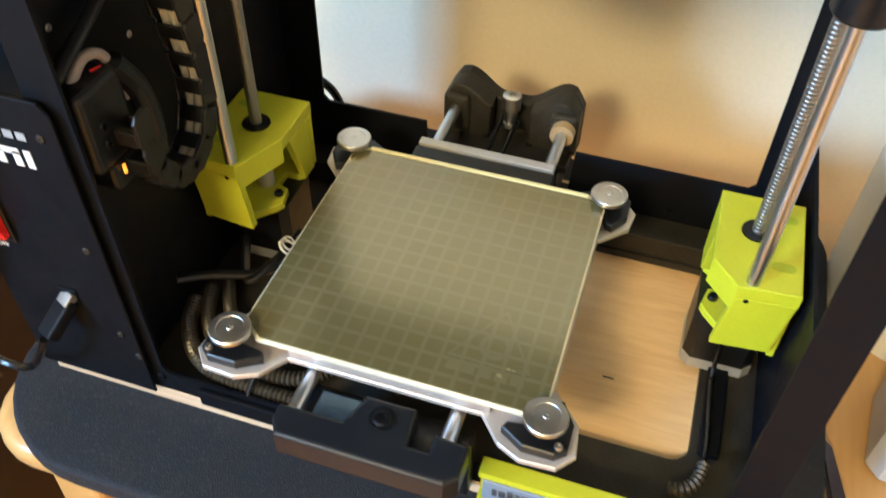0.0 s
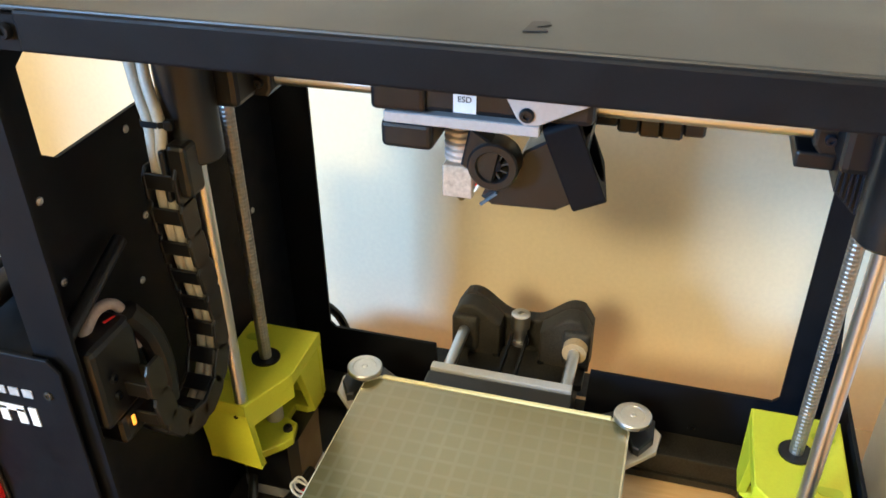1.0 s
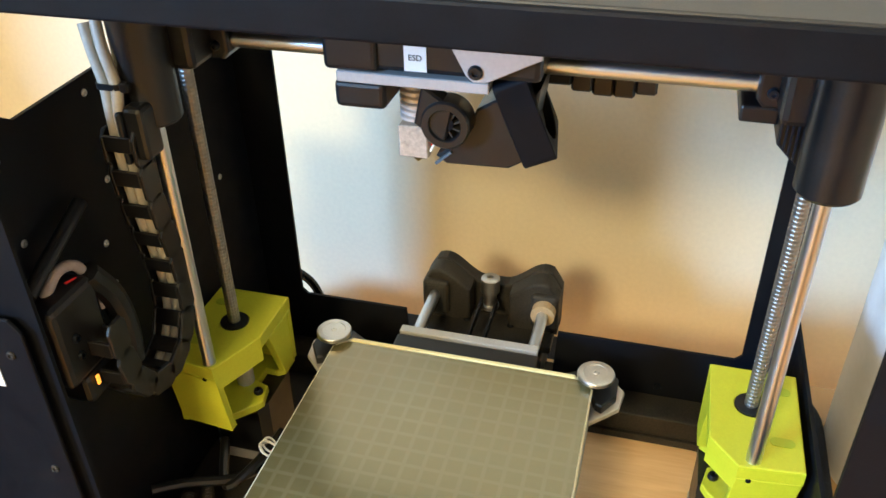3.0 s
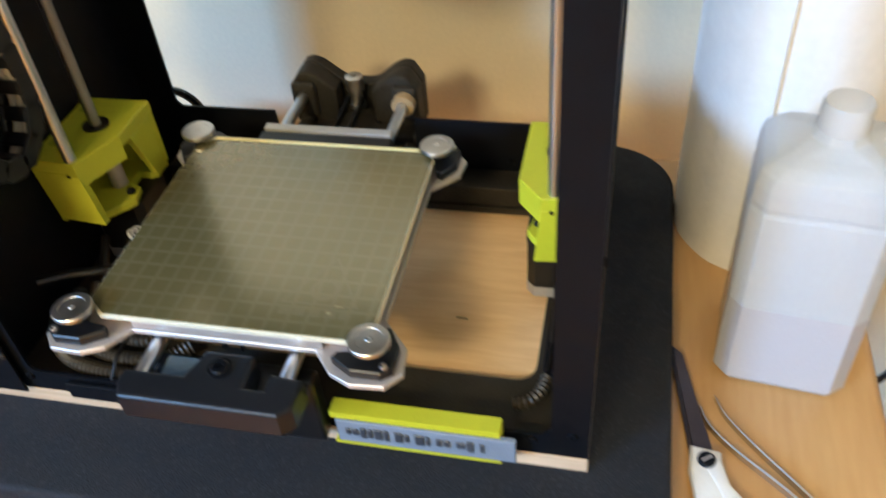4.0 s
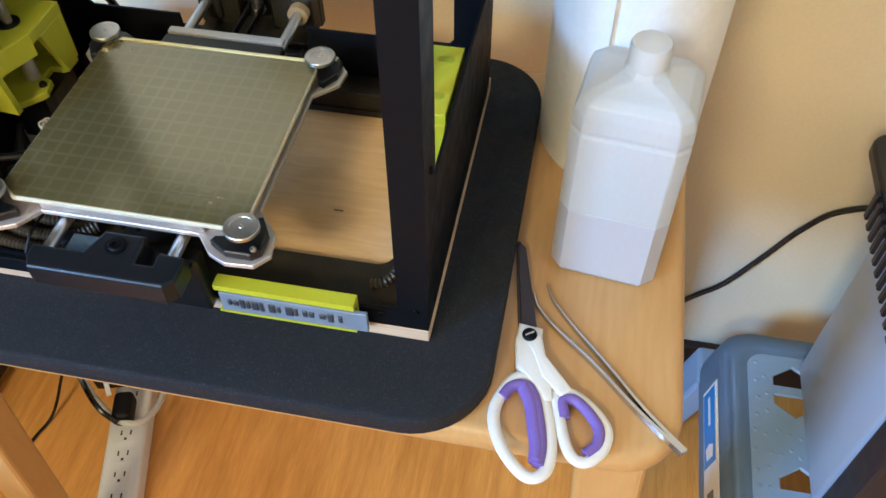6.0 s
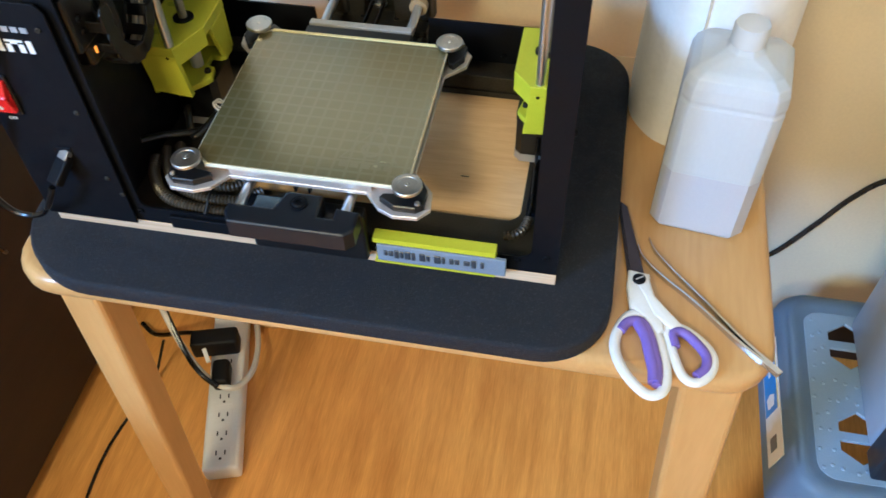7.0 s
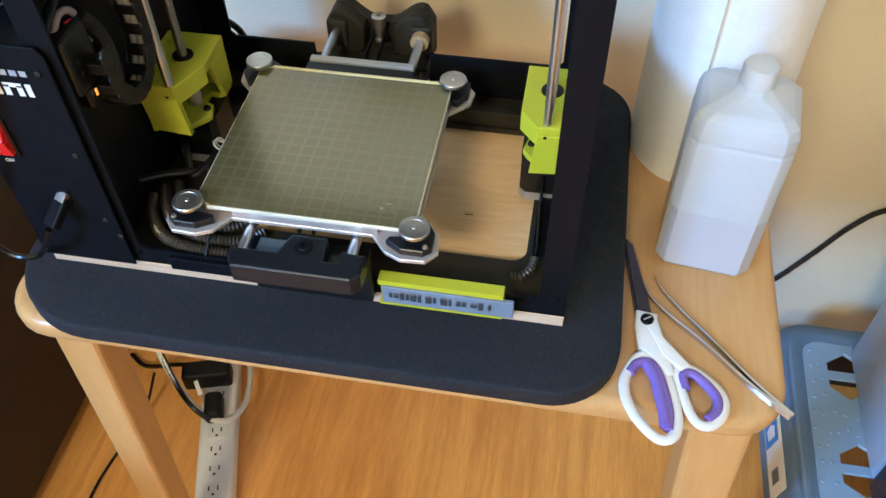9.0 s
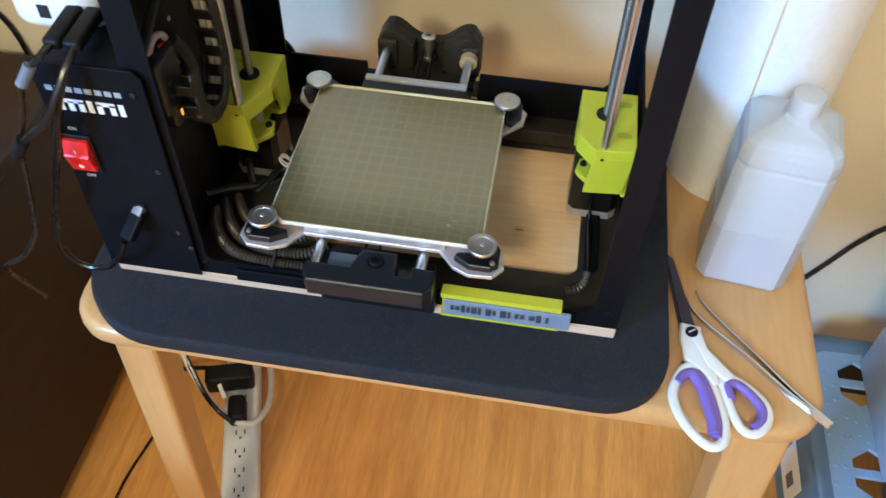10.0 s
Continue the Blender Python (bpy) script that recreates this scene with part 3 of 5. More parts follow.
def z_mount(x_in, x_out, screw_xy, rod_xy, cut, name_label):
    """A lime motor mount: hood with a chamfered corner, slotted top, arms with screws."""
    s = 1 if x_in < x_out else -1
    root = part("z_mount", prism([(x_in, 0.163), (x_in, cut), (x_in + s * 0.014, 0.089), (x_out, 0.092), (x_out, 0.163)], 0.666, 0.675,
                                 [[(screw_xy[0] + 0.0085 * math.cos(a), screw_xy[1] + 0.0085 * math.sin(a)) for a in [2 * math.pi * k / 20 for k in range(20)]]], bevel=0.0006, seg=1), M_LIME, printer, name_label)
    # front wall, leaning in towards its foot
    fw = box(0, 1, 0, 1, 0, 1)
    for v in fw.verts:
        a, b, c = v.co
        xx = (x_in + s * 0.014) * (1 - a) + x_out * a
        if c < 0.5:
            xx -= s * 0.004
        v.co = (xx, 0.089 + 0.003 * a + 0.005 * b + (0.001 if c < 0.5 else 0), 0.627 + 0.0395 * c)
    bmesh.ops.bevel(fw, geom=fw.edges[:], offset=0.0005, segments=1, affect="EDGES")
    part("front_wall", fw, M_LIME, root)
    part("outer_wall", box(min(x_out, x_out - s * 0.004), max(x_out, x_out - s * 0.004), 0.096, 0.163, 0.6212, 0.666, 0.0005, 1), M_LIME, root)
    part("back_wall", box(min(x_in, x_out), max(x_in, x_out), 0.158, 0.163, 0.6268, 0.666, 0.0005, 1), M_LIME, root)
    # chamfer web from the hood to the front wall
    web = prism([(x_in, cut), (x_in + s * 0.014, 0.0892), (x_in + s * 0.0170, 0.0915), (x_in + s * 0.0035, cut + 0.002)], 0.6575, 0.6665)
    part("web", web, M_LIME, root)
    mx, my = x_in + s * 0.0245, 0.1395
    plate_out = [(x_in + s * a, b) for a, b in ((0.003, 0.118), (0.006, 0.113), (0.018, 0.100), (0.043, 0.100), (0.043, 0.163), (0.002, 0.163), (0.002, 0.149), (0.006, 0.146), (0.014, 0.146), (0.014, 0.134), (0.006, 0.131))]
    part("motor_plate", prism(plate_out, 0.6212, 0.6268, bevel=0.0006, seg=1), M_LIME, root)
    part("side_post", prism([(0.146, 0.6268), (0.158, 0.6268), (0.158, 0.666), (0.132, 0.666)], 0, 0.005, bevel=0.0004, seg=1, m=Matrix.Translation((min(x_in, x_in + s * 0.005), 0, 0)) @ SIDE), M_LIME, root)
    for yy in (0.124, 0.155):
        screw_head(root, x_in + s * 0.009, yy, 0.6272, (0, 0, 1), 0.0030, M_BLACK, 0.0024)
    part("bush_ring", lathe([(0.0052, 0.668), (0.0085, 0.668), (0.0085, 0.6758), (0.0052, 0.6758)], 24, Matrix.Translation((*screw_xy, 0))), M_BLACK, root, "black bush ring")
    # slots are thin plates on the hood; darker lime paints their inner shade
    for yy in (0.148, 0.110):
        slot = prism(rounded(screw_xy[0] + s * 0.0145 - 0.006, screw_xy[0] + s * 0.0145 + 0.006, yy - 0.003, yy + 0.003, 0.0029, 5), 0.6752, 0.6754)
        part("slot", slot, M_DARKLIME, root, "slot with its shade put into the colour")
    screw_head(root, screw_xy[0] - s * 0.001, 0.0895, 0.6655, (0, -1, 0), 0.0014, M_STEEL, 0.0004)
    # motor
    cx = (x_in + x_out) / 2
    motor = part("stepper_motor", prism([(cx + a * 0.0205, 0.1385 + b * 0.0205) for a, b in ((1, 0.75), (0.75, 1), (-0.75, 1), (-1, 0.75), (-1, -0.75), (-0.75, -1), (0.75, -1), (1, -0.75))], DECK, 0.6200, bevel=0.0008, seg=1), M_BLACK, printer, "black stepper motor")
    part("motor_base", prism([(cx + a * 0.0210, 0.1385 + b * 0.0210) for a, b in ((1, 0.75), (0.75, 1), (-0.75, 1), (-1, 0.75), (-1, -0.75), (-0.75, -1), (0.75, -1), (1, -0.75))], DECK + 0.0005, 0.5785), M_GREYALU, motor, "grey metal motor end")
    part("motor_cap", prism([(cx + a * 0.0208, 0.1385 + b * 0.0208) for a, b in ((1, 0.75), (0.75, 1), (-0.75, 1), (-1, 0.75), (-1, -0.75), (-0.75, -1), (0.75, -1), (1, -0.75))], 0.6125, 0.6205), M_BLACK, motor)
    part("coupler", rod((*screw_xy, 0.6205), (*screw_xy, 0.66), 0.0055), M_ALU, motor)
    part("lead_screw", thread(*screw_xy, 0.660, 0.905, 0.0037, 0.0024), M_SCREWROD, printer, "threaded steel lead screw", smooth=False)
    part("guide_rod", rod((*rod_xy, 0.672), (*rod_xy, 0.906), 0.0037, 24), M_CHROME, printer, "polished steel rod", smooth=True)


# lime darkened to stand for the shade inside the slots
M_DARKLIME = material("slot_shadow_lime", (0.36, 0.43, 0.012), 0.6, vary=0.05, bump=0)
z_mount(0.230, 0.2755, (0.251, 0.134), (0.251, 0.095), 0.106, "lime green printed motor mount")
z_mount(-0.0265, -0.0735, (-0.048, 0.132), (-0.0445, 0.094), 0.122, "lime green printed motor mount")

# ---- x axis ----
for y in (0.126, 0.152):
    part("cross_rod", rod((-0.02, y, 0.8565), (0.236, y, 0.8565), 0.0040, 24), M_CHROME, printer, "polished steel rod", smooth=True)


def x_end(x, s):
    """Black carriage on the z rods: bearing barrel, nut barrel, clamp with ribs."""
    rx, sx = (0.251, 0.251) if s > 0 else (-0.0445, -0.048)
    root = part("x_carriage", lathe([(0.0115, 0.826), (0.0128, 0.8275), (0.0128, 0.903), (0.0115, 0.9045)], 32, Matrix.Translation((rx, 0.095, 0))), M_BLACK, printer, "black printed carriage", smooth=True)
    part("nut_barrel", lathe([(0.0100, 0.842), (0.0112, 0.8435), (0.0112, 0.90)], 28, Matrix.Translation((sx, 0.133, 0))), M_BLACK, root, smooth=True)
    part("bridge", box(min(rx, rx - s * 0.022), max(rx, rx - s * 0.022), 0.100, 0.158, 0.849, 0.897, 0.003), M_BLACK, root)
    clamp_out = [(0.012, 0.8485), (0.027, 0.8485), (0.0300, 0.852), (0.0300, 0.868), (0.027, 0.873), (0.012, 0.876)]
    part("clamp", prism([(rx - s * a, b) for a, b in clamp_out][::s], -0.160, -0.118, bevel=0.0015, seg=2, m=STAND), M_BLACK, root)
    if s > 0:
        part("foot", box(rx - 0.0350, rx - 0.0190, 0.122, 0.158, 0.8400, 0.8475, 0.0012, 2), M_BLACK, root)
        part("gusset", prism([(rx - 0.0195, 0.846), (rx - 0.0195, 0.836), (rx - 0.0105, 0.827), (rx - 0.0080, 0.827), (rx - 0.0080, 0.846)], -0.150, -0.112, bevel=0.0008, seg=1, m=STAND), M_BLACK, root)
        for k in range(5):
            x = rx - 0.0188 + 0.0022 * k
            part("rib", box(x - 0.0005, x + 0.0005, 0.1105, 0.1125, 0.8365 - 0.0022 * k, 0.848, 0.0003, 1), M_MOUNT, root)
    for z in (0.866, 0.8555):
        screw_head(root, rx - s * 0.0240, 0.1175, z, (0, -1, 0), 0.0024, M_MOUNT)
    return root


x_end(1, 1)
x_end(-1, -1)
part("x_belt", box(-0.02, 0.236, 0.139, 0.1405, 0.848, 0.854), M_RUBBER, printer)
flat_chain = part("flat_cable_chain", box(0.126, 0.142, 0.158, 0.178, 0.834, 0.8495, 0.0012, 1), M_BLACK, printer, "black flat cable chain behind the rods")
for k, (x, z) in enumerate(((0.1415, 0.8315), (0.1515, 0.8300), (0.1615, 0.8302), (0.1715, 0.8322))):
    part("flat_link", box(x, x + 0.0102, 0.158 + 0.0006 * (k % 2), 0.178, z, z + 0.0155 - 0.0004 * k, 0.0012, 1), M_BLACK, flat_chain)
    part("link_rim", box(x + 0.0015, x + 0.0045, 0.1600, 0.1640, z + 0.0148 - 0.0004 * k, z + 0.0180 - 0.0004 * k, 0.0005, 1), M_BLACK, flat_chain)

# tool head
head = part("tool_head", box(0.043, 0.136, 0.101, 0.165, 0.8568, 0.899, 0.003), M_BLACK, printer, "black printed tool head")
part("bearing_boss", box(0.0415, 0.066, 0.0985, 0.104, 0.8568, 0.885, 0.0024, 3), M_BLACK, head)
part("lower_boss", box(0.0445, 0.068, 0.101, 0.15, 0.8385, 0.8513, 0.0026, 3), M_BLACK, head)
part("mount_plate", box(0.047, 0.1145, 0.099, 0.158, 0.8515, 0.8566, 0.0005, 1), M_GREYALU, head, "grey aluminium plate")
tri = prism([(0.099, 0.872), (0.137, 0.872), (0.137, 0.8695), (0.1145, 0.8580), (0.1085, 0.8575), (0.1055, 0.860)], -0.0985, -0.0962, bevel=0.0004, seg=1, m=STAND)
part("side_plate", tri, M_GREYALU, head, "grey triangular bracket")
screw_head(head, 0.1095, 0.0962, 0.8622, (0, -1, 0), 0.0032, M_BLACK)
tag = part("label_tag", box(0.0777, 0.0875, 0.1004, 0.1010, 0.8585, 0.876), M_PAPER, head, "white paper label")
writing("label_text", "ESD", 0.0036, pose(0.0826, 0.1002, 0.8645, 90, 0, 0), M_INK, tag)
HX, HY = 0.0742, 0.127
fins = []
for k in range(8):
    z = 0.8255 + 0.0032 * k
    fins += [(0.0072, z), (0.0078, z + 0.0003), (0.0078, z + 0.0017), (0.0072, z + 0.0020), (0.0058, z + 0.0022), (0.0058, z + 0.003)]
hot = part("heat_sink", lathe(fins, 24, Matrix.Translation((HX, HY, 0))), M_ALU, head, "finned metal heat sink")
part("heater_block", box(HX - 0.0072, HX + 0.0072, HY - 0.008, HY + 0.008, 0.8075, 0.8238, 0.0006, 1), M_BLOCK, head, "scorched metal heater block")
part("nozzle", lathe([(0.0008, 0.8025), (0.0012, 0.8025), (0.0034, 0.8055), (0.0036, 0.8085)], 12, Matrix.Translation((HX, HY, 0))), M_BRASS, head, "brass nozzle")
part("heater_wire", tube([(HX + 0.008, HY - 0.004, 0.813), (HX + 0.013, HY - 0.003, 0.818), (HX + 0.016, HY + 0.002, 0.83)], 0.0009, 6), M_RED, head, "red wire")
part("heater_wire", tube([(HX + 0.008, HY - 0.006, 0.811), (HX + 0.012, HY - 0.006, 0.82), (HX + 0.013, HY, 0.835)], 0.0008, 6), M_CABLE_W, head, "white wire")
blow = part("blower", lathe([(0.002, -0.006), (0.0105, -0.006), (0.0112, -0.005), (0.0112, 0.0055), (0.0104, 0.0065), (0.0076, 0.0065), (0.0072, 0.006), (0.0072, -0.003), (0.001, -0.003)], 32, pose(0.0945, 0.108, 0.834, 90, 0, 0)), M_BLACK, head, "small black blower fan", smooth=True)
for k in range(9):
    a = radians(40 * k)
    part("vane", box(-0.0004, 0.0004, 0.003, 0.0070, -0.002, 0.0035, m=pose(0.0945, 0.108, 0.834, 90, 0, 0) @ pose(0, 0, 0, 0, 0, 40 * k) @ pose(0.0012, 0, 0, 0, 0, 14)), M_DUSTY, blow)
part("blower_hub", lathe([(0.003, -0.003), (0.0036, -0.003), (0.0034, 0.004), (0.001, 0.0045)], 16, pose(0.0945, 0.108, 0.834, 90, 0, 0)), M_STEEL, blow)
part("blower_throat", prism([(0.080, 0.833), (0.094, 0.823), (0.098, 0.842), (0.084, 0.8515)], -0.113, -0.103, bevel=0.001, seg=1, m=STAND), M_BLACK, blow)
shroud = prism([(0.087, 0.813), (0.092, 0.8095), (0.121, 0.8105), (0.130, 0.816), (0.134, 0.850), (0.118, 0.8455), (0.106, 0.838), (0.099, 0.822)], -0.145, -0.113, bevel=0.001, seg=1, m=STAND)
part("fan_shroud", shroud, M_BLACK, head)
part("duct_lip", box(0.086, 0.096, 0.1115, 0.113, 0.8125, 0.8138, m=Matrix.Translation((0.091, 0.112, 0.813)) @ pose(0, 0, 0, 0, -42, 0) @ Matrix.Translation((-0.091, -0.112, -0.813))), M_BLUEGREY, head)
fm = pose(0.1275, 0.122, 0.8385, 0, 68, 8)
fan = part("part_fan", prism(rounded(-0.0205, 0.0205, -0.0205, 0.0205, 0.003), -0.008, 0.007, [[(0.0175 * math.cos(a), 0.0175 * math.sin(a)) for a in [2 * math.pi * k / 28 for k in range(28)]]], bevel=0.0005, seg=1, m=fm), M_STEEL, head, "square black cooling fan")
part("fan_rotor", lathe([(0.005, -0.003), (0.0155, -0.003), (0.0160, 0.003), (0.005, 0.0035)], 28, fm), M_DUSTY, fan)

# ---- cables of the z side ----
CX = -0.0515
chain_path = smooth_path([(CX, y, z) for y, z in ((0.0785, 0.828), (0.0785, 0.805), (0.0810, 0.7805), (0.0845, 0.7606), (0.0868, 0.7416), (0.0860, 0.725), (0.0790, 0.708), (0.0640, 0.6975), (0.0470, 0.7005), (0.0350, 0.714), (0.0305, 0.735), (0.0300, 0.757))], 12)
chain = part("cable_chain", box(-0.0475, -0.0375, 0.0745, 0.088, 0.814, 0.840, 0.0022), M_BLACK, printer, "black plastic cable chain")
part("chain_bracket", box(-0.0500, -0.0470, 0.0725, 0.079, 0.812, 0.838, 0.0012), M_MOUNT, chain)
even = [chain_path[0]]
for b in chain_path[1:]:
    if (b - even[-1]).length >= 0.0170:
        even.append(b)
for a, b in zip(even, even[1:]):
    d = (b - a).normalized()
    out = d.cross(Vector((1, 0, 0)))
    h = (b - a).length
    one = bmesh.new()
    for sgn in (-1, 1):
        plate_side = [(-0.0066, 0.0030), (-0.0066, h - 0.0022), (-0.0040, h + 0.0016), (0.0040, h + 0.0016), (0.0066, h - 0.0022), (0.0066, 0.0030), (0.0040, -0.0008), (-0.0040, -0.0008)]
        prism(plate_side, sgn * 0.0078 - 0.0010, sgn * 0.0078 + 0.0010, bevel=0.0005, seg=1, bm=one)
    turn = Matrix((out, d, Vector((1, 0, 0)))).transposed().to_4x4()
    for sgn in (-1, 1):
        box(sgn * 0.0058 - 0.0008, sgn * 0.0058 + 0.0008, h * 0.10, h * 0.56, -0.0070, 0.0070, 0.0003, 1, bm=one)
    one.transform(Matrix.Translation(a) @ turn)
    part("chain_link", one, M_BLACK, chain)
for dx, top in ((-0.0034, [(-0.0635, 0.0850, 0.874), (-0.0605, 0.0825, 0.862), (-0.0560, 0.0795, 0.8488), (-0.0548, 0.0775, 0.836)]), (0.0016, [(-0.0545, 0.1010, 0.896), (-0.0585, 0.0900, 0.884), (-0.0560, 0.0835, 0.868), (-0.0500, 0.0790, 0.8488), (-0.0500, 0.0765, 0.834)])):
    pts = [(p.x + dx, p.y - 0.0012, p.z) for p in chain_path[6:-34:10]]
    part("cable", tube([*top, *pts], 0.0027, 10), M_CABLE_T, chain, "pale tan cable", smooth=True)
tie_out, tie_in = rounded(-0.0595, -0.0465, -0.0034, 0.0034, 0.0033, 5), rounded(-0.0588, -0.0472, -0.0027, 0.0027, 0.0026, 5)
part("cable_tie", prism(tie_out, 0.8470, 0.8498, [tie_in], m=Matrix.Translation((0, 0.0794, 0))), M_RUBBER, chain, "black cable tie")
part("tie_head", box(-0.0470, -0.0428, 0.0765, 0.0800, 0.8462, 0.8508, 0.0006, 1), M_RUBBER, chain)
reel = part("cable_box", box(-0.0765, -0.056, 0.008, 0.040, 0.728, 0.772, 0.003), M_BLACK, printer, "black motor box on the side panel")
part("lower_hood", box(-0.074, -0.056, 0.016, 0.046, 0.712, 0.7285, 0.003), M_BLACK, reel)
part("cable_guide", tube([(-0.060, 0.040, 0.772), (-0.057, 0.048, 0.755), (-0.055, 0.050, 0.735), (-0.055, 0.048, 0.715)], 0.0062, 10), M_BLACK, reel)
part("cable_arm", rod((-0.066, 0.010, 0.779), (-0.070, 0.060, 0.797), 0.0035), M_BLACK, reel)
part("reel_cable", tube([(-0.068, 0.020, 0.770), (-0.066, 0.030, 0.7785), (-0.064, 0.040, 0.775), (-0.061, 0.0435, 0.760), (-0.060, 0.0435, 0.750)], 0.0026, 10), M_CABLE_P, reel, "pale pinkish cable", smooth=True)
part("reel_wire", tube([(-0.064, 0.030, 0.772), (-0.062, 0.0375, 0.770), (-0.060, 0.0400, 0.757), (-0.060, 0.0400, 0.748)], 0.0009, 6), M_RED, reel, "thin red wire")
part("indicator", box(-0.0545, -0.0536, 0.0205, 0.0222, 0.7220, 0.7272), M_LED, reel, "glowing amber indicator")
for z in (0.752, 0.742):
    screw_head(reel, -0.056, 0.018, z, (1, 0, 0), 0.0024)

# corrugated hoses low on the inside
for pts, r in (([(-0.071, 0.062, 0.578), (-0.064, 0.042, 0.579), (-0.046, 0.021, 0.579), (-0.018, 0.0125, 0.578), (0.034, 0.0125, 0.576)], 0.0052),
               ([(-0.066, 0.074, 0.577), (-0.056, 0.052, 0.579), (-0.038, 0.032, 0.580), (-0.010, 0.023, 0.579), (0.020, 0.026, 0.579), (0.034, 0.038, 0.580)], 0.0050),
               ([(-0.058, 0.082, 0.576), (-0.046, 0.062, 0.578), (-0.028, 0.044, 0.580), (-0.002, 0.036, 0.581), (0.014, 0.042, 0.581), (0.020, 0.056, 0.582)], 0.0046)):
    part("hose", tube(pts, r, 12, 10, ribs=0.0012, pitch=0.0030), M_LOOM, printer, "brown-black corrugated cable loom")
part("hose_tie", tube([(-0.004, 0.004, 0.580), (-0.002, 0.016, 0.5905), (-0.002, 0.036, 0.590)], 0.0011, 6), M_RUBBER, printer)
part("motor_lead", tube([(0.2515, 0.117, 0.600), (0.252, 0.108, 0.578), (0.253, 0.085, 0.5765), (0.254, 0.060, 0.577), (0.253, 0.045, 0.578), (0.250, 0.040, 0.580)], 0.0014, 8), M_CABLE_K, printer)
part("hose_end", tube([(0.2535, 0.044, 0.579), (0.251, 0.034, 0.579), (0.245, 0.027, 0.578), (0.236, 0.025, 0.577)], 0.0040, 12, 10, ribs=0.0012, pitch=0.003), M_LOOM, printer, "corrugated cable loom")
for pts in ([(-0.050, 0.10, 0.606), (-0.034, 0.07, 0.602), (-0.02, 0.085, 0.61), (-0.015, 0.11, 0.612)], [(-0.07, 0.05, 0.61), (-0.055, 0.062, 0.607), (-0.03, 0.075, 0.604), (-0.012, 0.10, 0.60)]):
    part("black_cable", tube(pts, 0.003, 8), M_CABLE_K, printer)
for k, (a, b) in enumerate(((0.0, 0.0), (0.0022, 0.0014), (-0.0016, 0.0028))):
    part("white_wire", tube([(-0.003, 0.0790 + a, 0.6245), (-0.0085, 0.0765 + a, 0.6285 + b), (-0.0120, 0.0800 + a, 0.6305 + b), (-0.0100, 0.0850 + a, 0.6290 + b), (-0.003, 0.0850, 0.6250)], 0.0007, 6), M_CABLE_W, printer, "thin white wire")
part("bed_heater_wire", tube([(-0.002, 0.081, 0.6245), (-0.0070, 0.080, 0.6265), (-0.0060, 0.088, 0.622)], 0.0010, 6), M_RED, printer)

# ---- y axis and bed ----
for x in (0.0435, 0.1235):
    part("bed_rod", rod((x, -0.030, 0.625), (x, 0.268, 0.625), 0.0040, 24), M_CHROME, printer, "polished steel rod", smooth=True)
cap = part("front_mount", prism([(0.038, -0.033), (0.043, -0.042), (0.130, -0.042), (0.136, -0.036), (0.136, -0.018), (0.118, -0.0165), (0.118, -0.027), (0.107, -0.027), (0.105, -0.006), (0.078, -0.006), (0.072, -0.024), (0.038, -0.024)], 0.6155, 0.634, bevel=0.0024, seg=3), M_MOUNT, printer, "black printed rod holder")
part("mount_foot", box(0.040, 0.134, -0.008, 0.0035, BOARD, 0.6165, 0.002), M_BLACK, cap)
part("mount_underside", box(0.043, 0.131, -0.034, 0.003, 0.6095, 0.6165, 0.003), M_BLACK, cap)
part("blue_grey_piece", box(0.052, 0.074, -0.022, -0.004, 0.6125, 0.6235, 0.001), M_BLUEGREY, cap)
part("washer_ring", lathe([(0.0030, 0.6338), (0.0066, 0.6338), (0.0066, 0.6352), (0.0030, 0.6352)], 20, Matrix.Translation((0.0905, -0.0175, 0))), M_STEEL, cap)
screw_head(cap, 0.0905, -0.0175, 0.6345, (0, 0, 1), 0.0052, M_STEEL, 0.0018)

def saddle_top(u):
    """Height of the saddle's rim across its width."""
    edge = min(u, 1 - u)
    hump = 0.0165 * (0.5 + 0.5 * math.cos(math.pi * min(1, abs(edge - 0.13) / 0.30)))
    return 0.6285 + hump - max(0, 0.07 - edge) * 0.10


saddle_pts = [(0.0325 + 0.1005 * k / 28, saddle_top(k / 28) - 0.0015) for k in range(29)]
saddle = part("rear_mount", prism([(0.0325, 0.596), (0.133, 0.596), *saddle_pts[::-1]], -0.285, -0.273, bevel=0.002, seg=2, m=STAND), M_DUSTY, printer, "dusty black saddle-shaped rod holder")
for lobe in (saddle_pts[:11], saddle_pts[18:]):
    part("lobe", prism([(lobe[0][0], 0.600), (lobe[-1][0], 0.600), *lobe[::-1]], -0.2735, -0.257, bevel=0.0022, seg=3, m=STAND), M_DUSTY, saddle, smooth=True)
part("mount_plate", box(0.035, 0.131, 0.240, 0.270, 0.596, 0.602, 0.001), M_DUSTY, saddle)
part("mount_post", box(0.040, 0.126, 0.230, 0.272, BOARD, 0.597, 0.002), M_BLACK, saddle)
for x in (0.0435, 0.1235):
    part("rod_socket", box(x - 0.010, x + 0.010, 0.252, 0.27, 0.606, 0.636, 0.004, 3), M_DUSTY, saddle)
part("bushing", lathe([(0.0042, 0.245), (0.0085, 0.245), (0.0085, 0.2535), (0.0042, 0.2535)], 20, Matrix(((1, 0, 0, 0.1235), (0, 0, 1, 0), (0, -1, 0, 0.625), (0, 0, 0, 1)))), M_TAN, saddle, "tan plastic bushing")
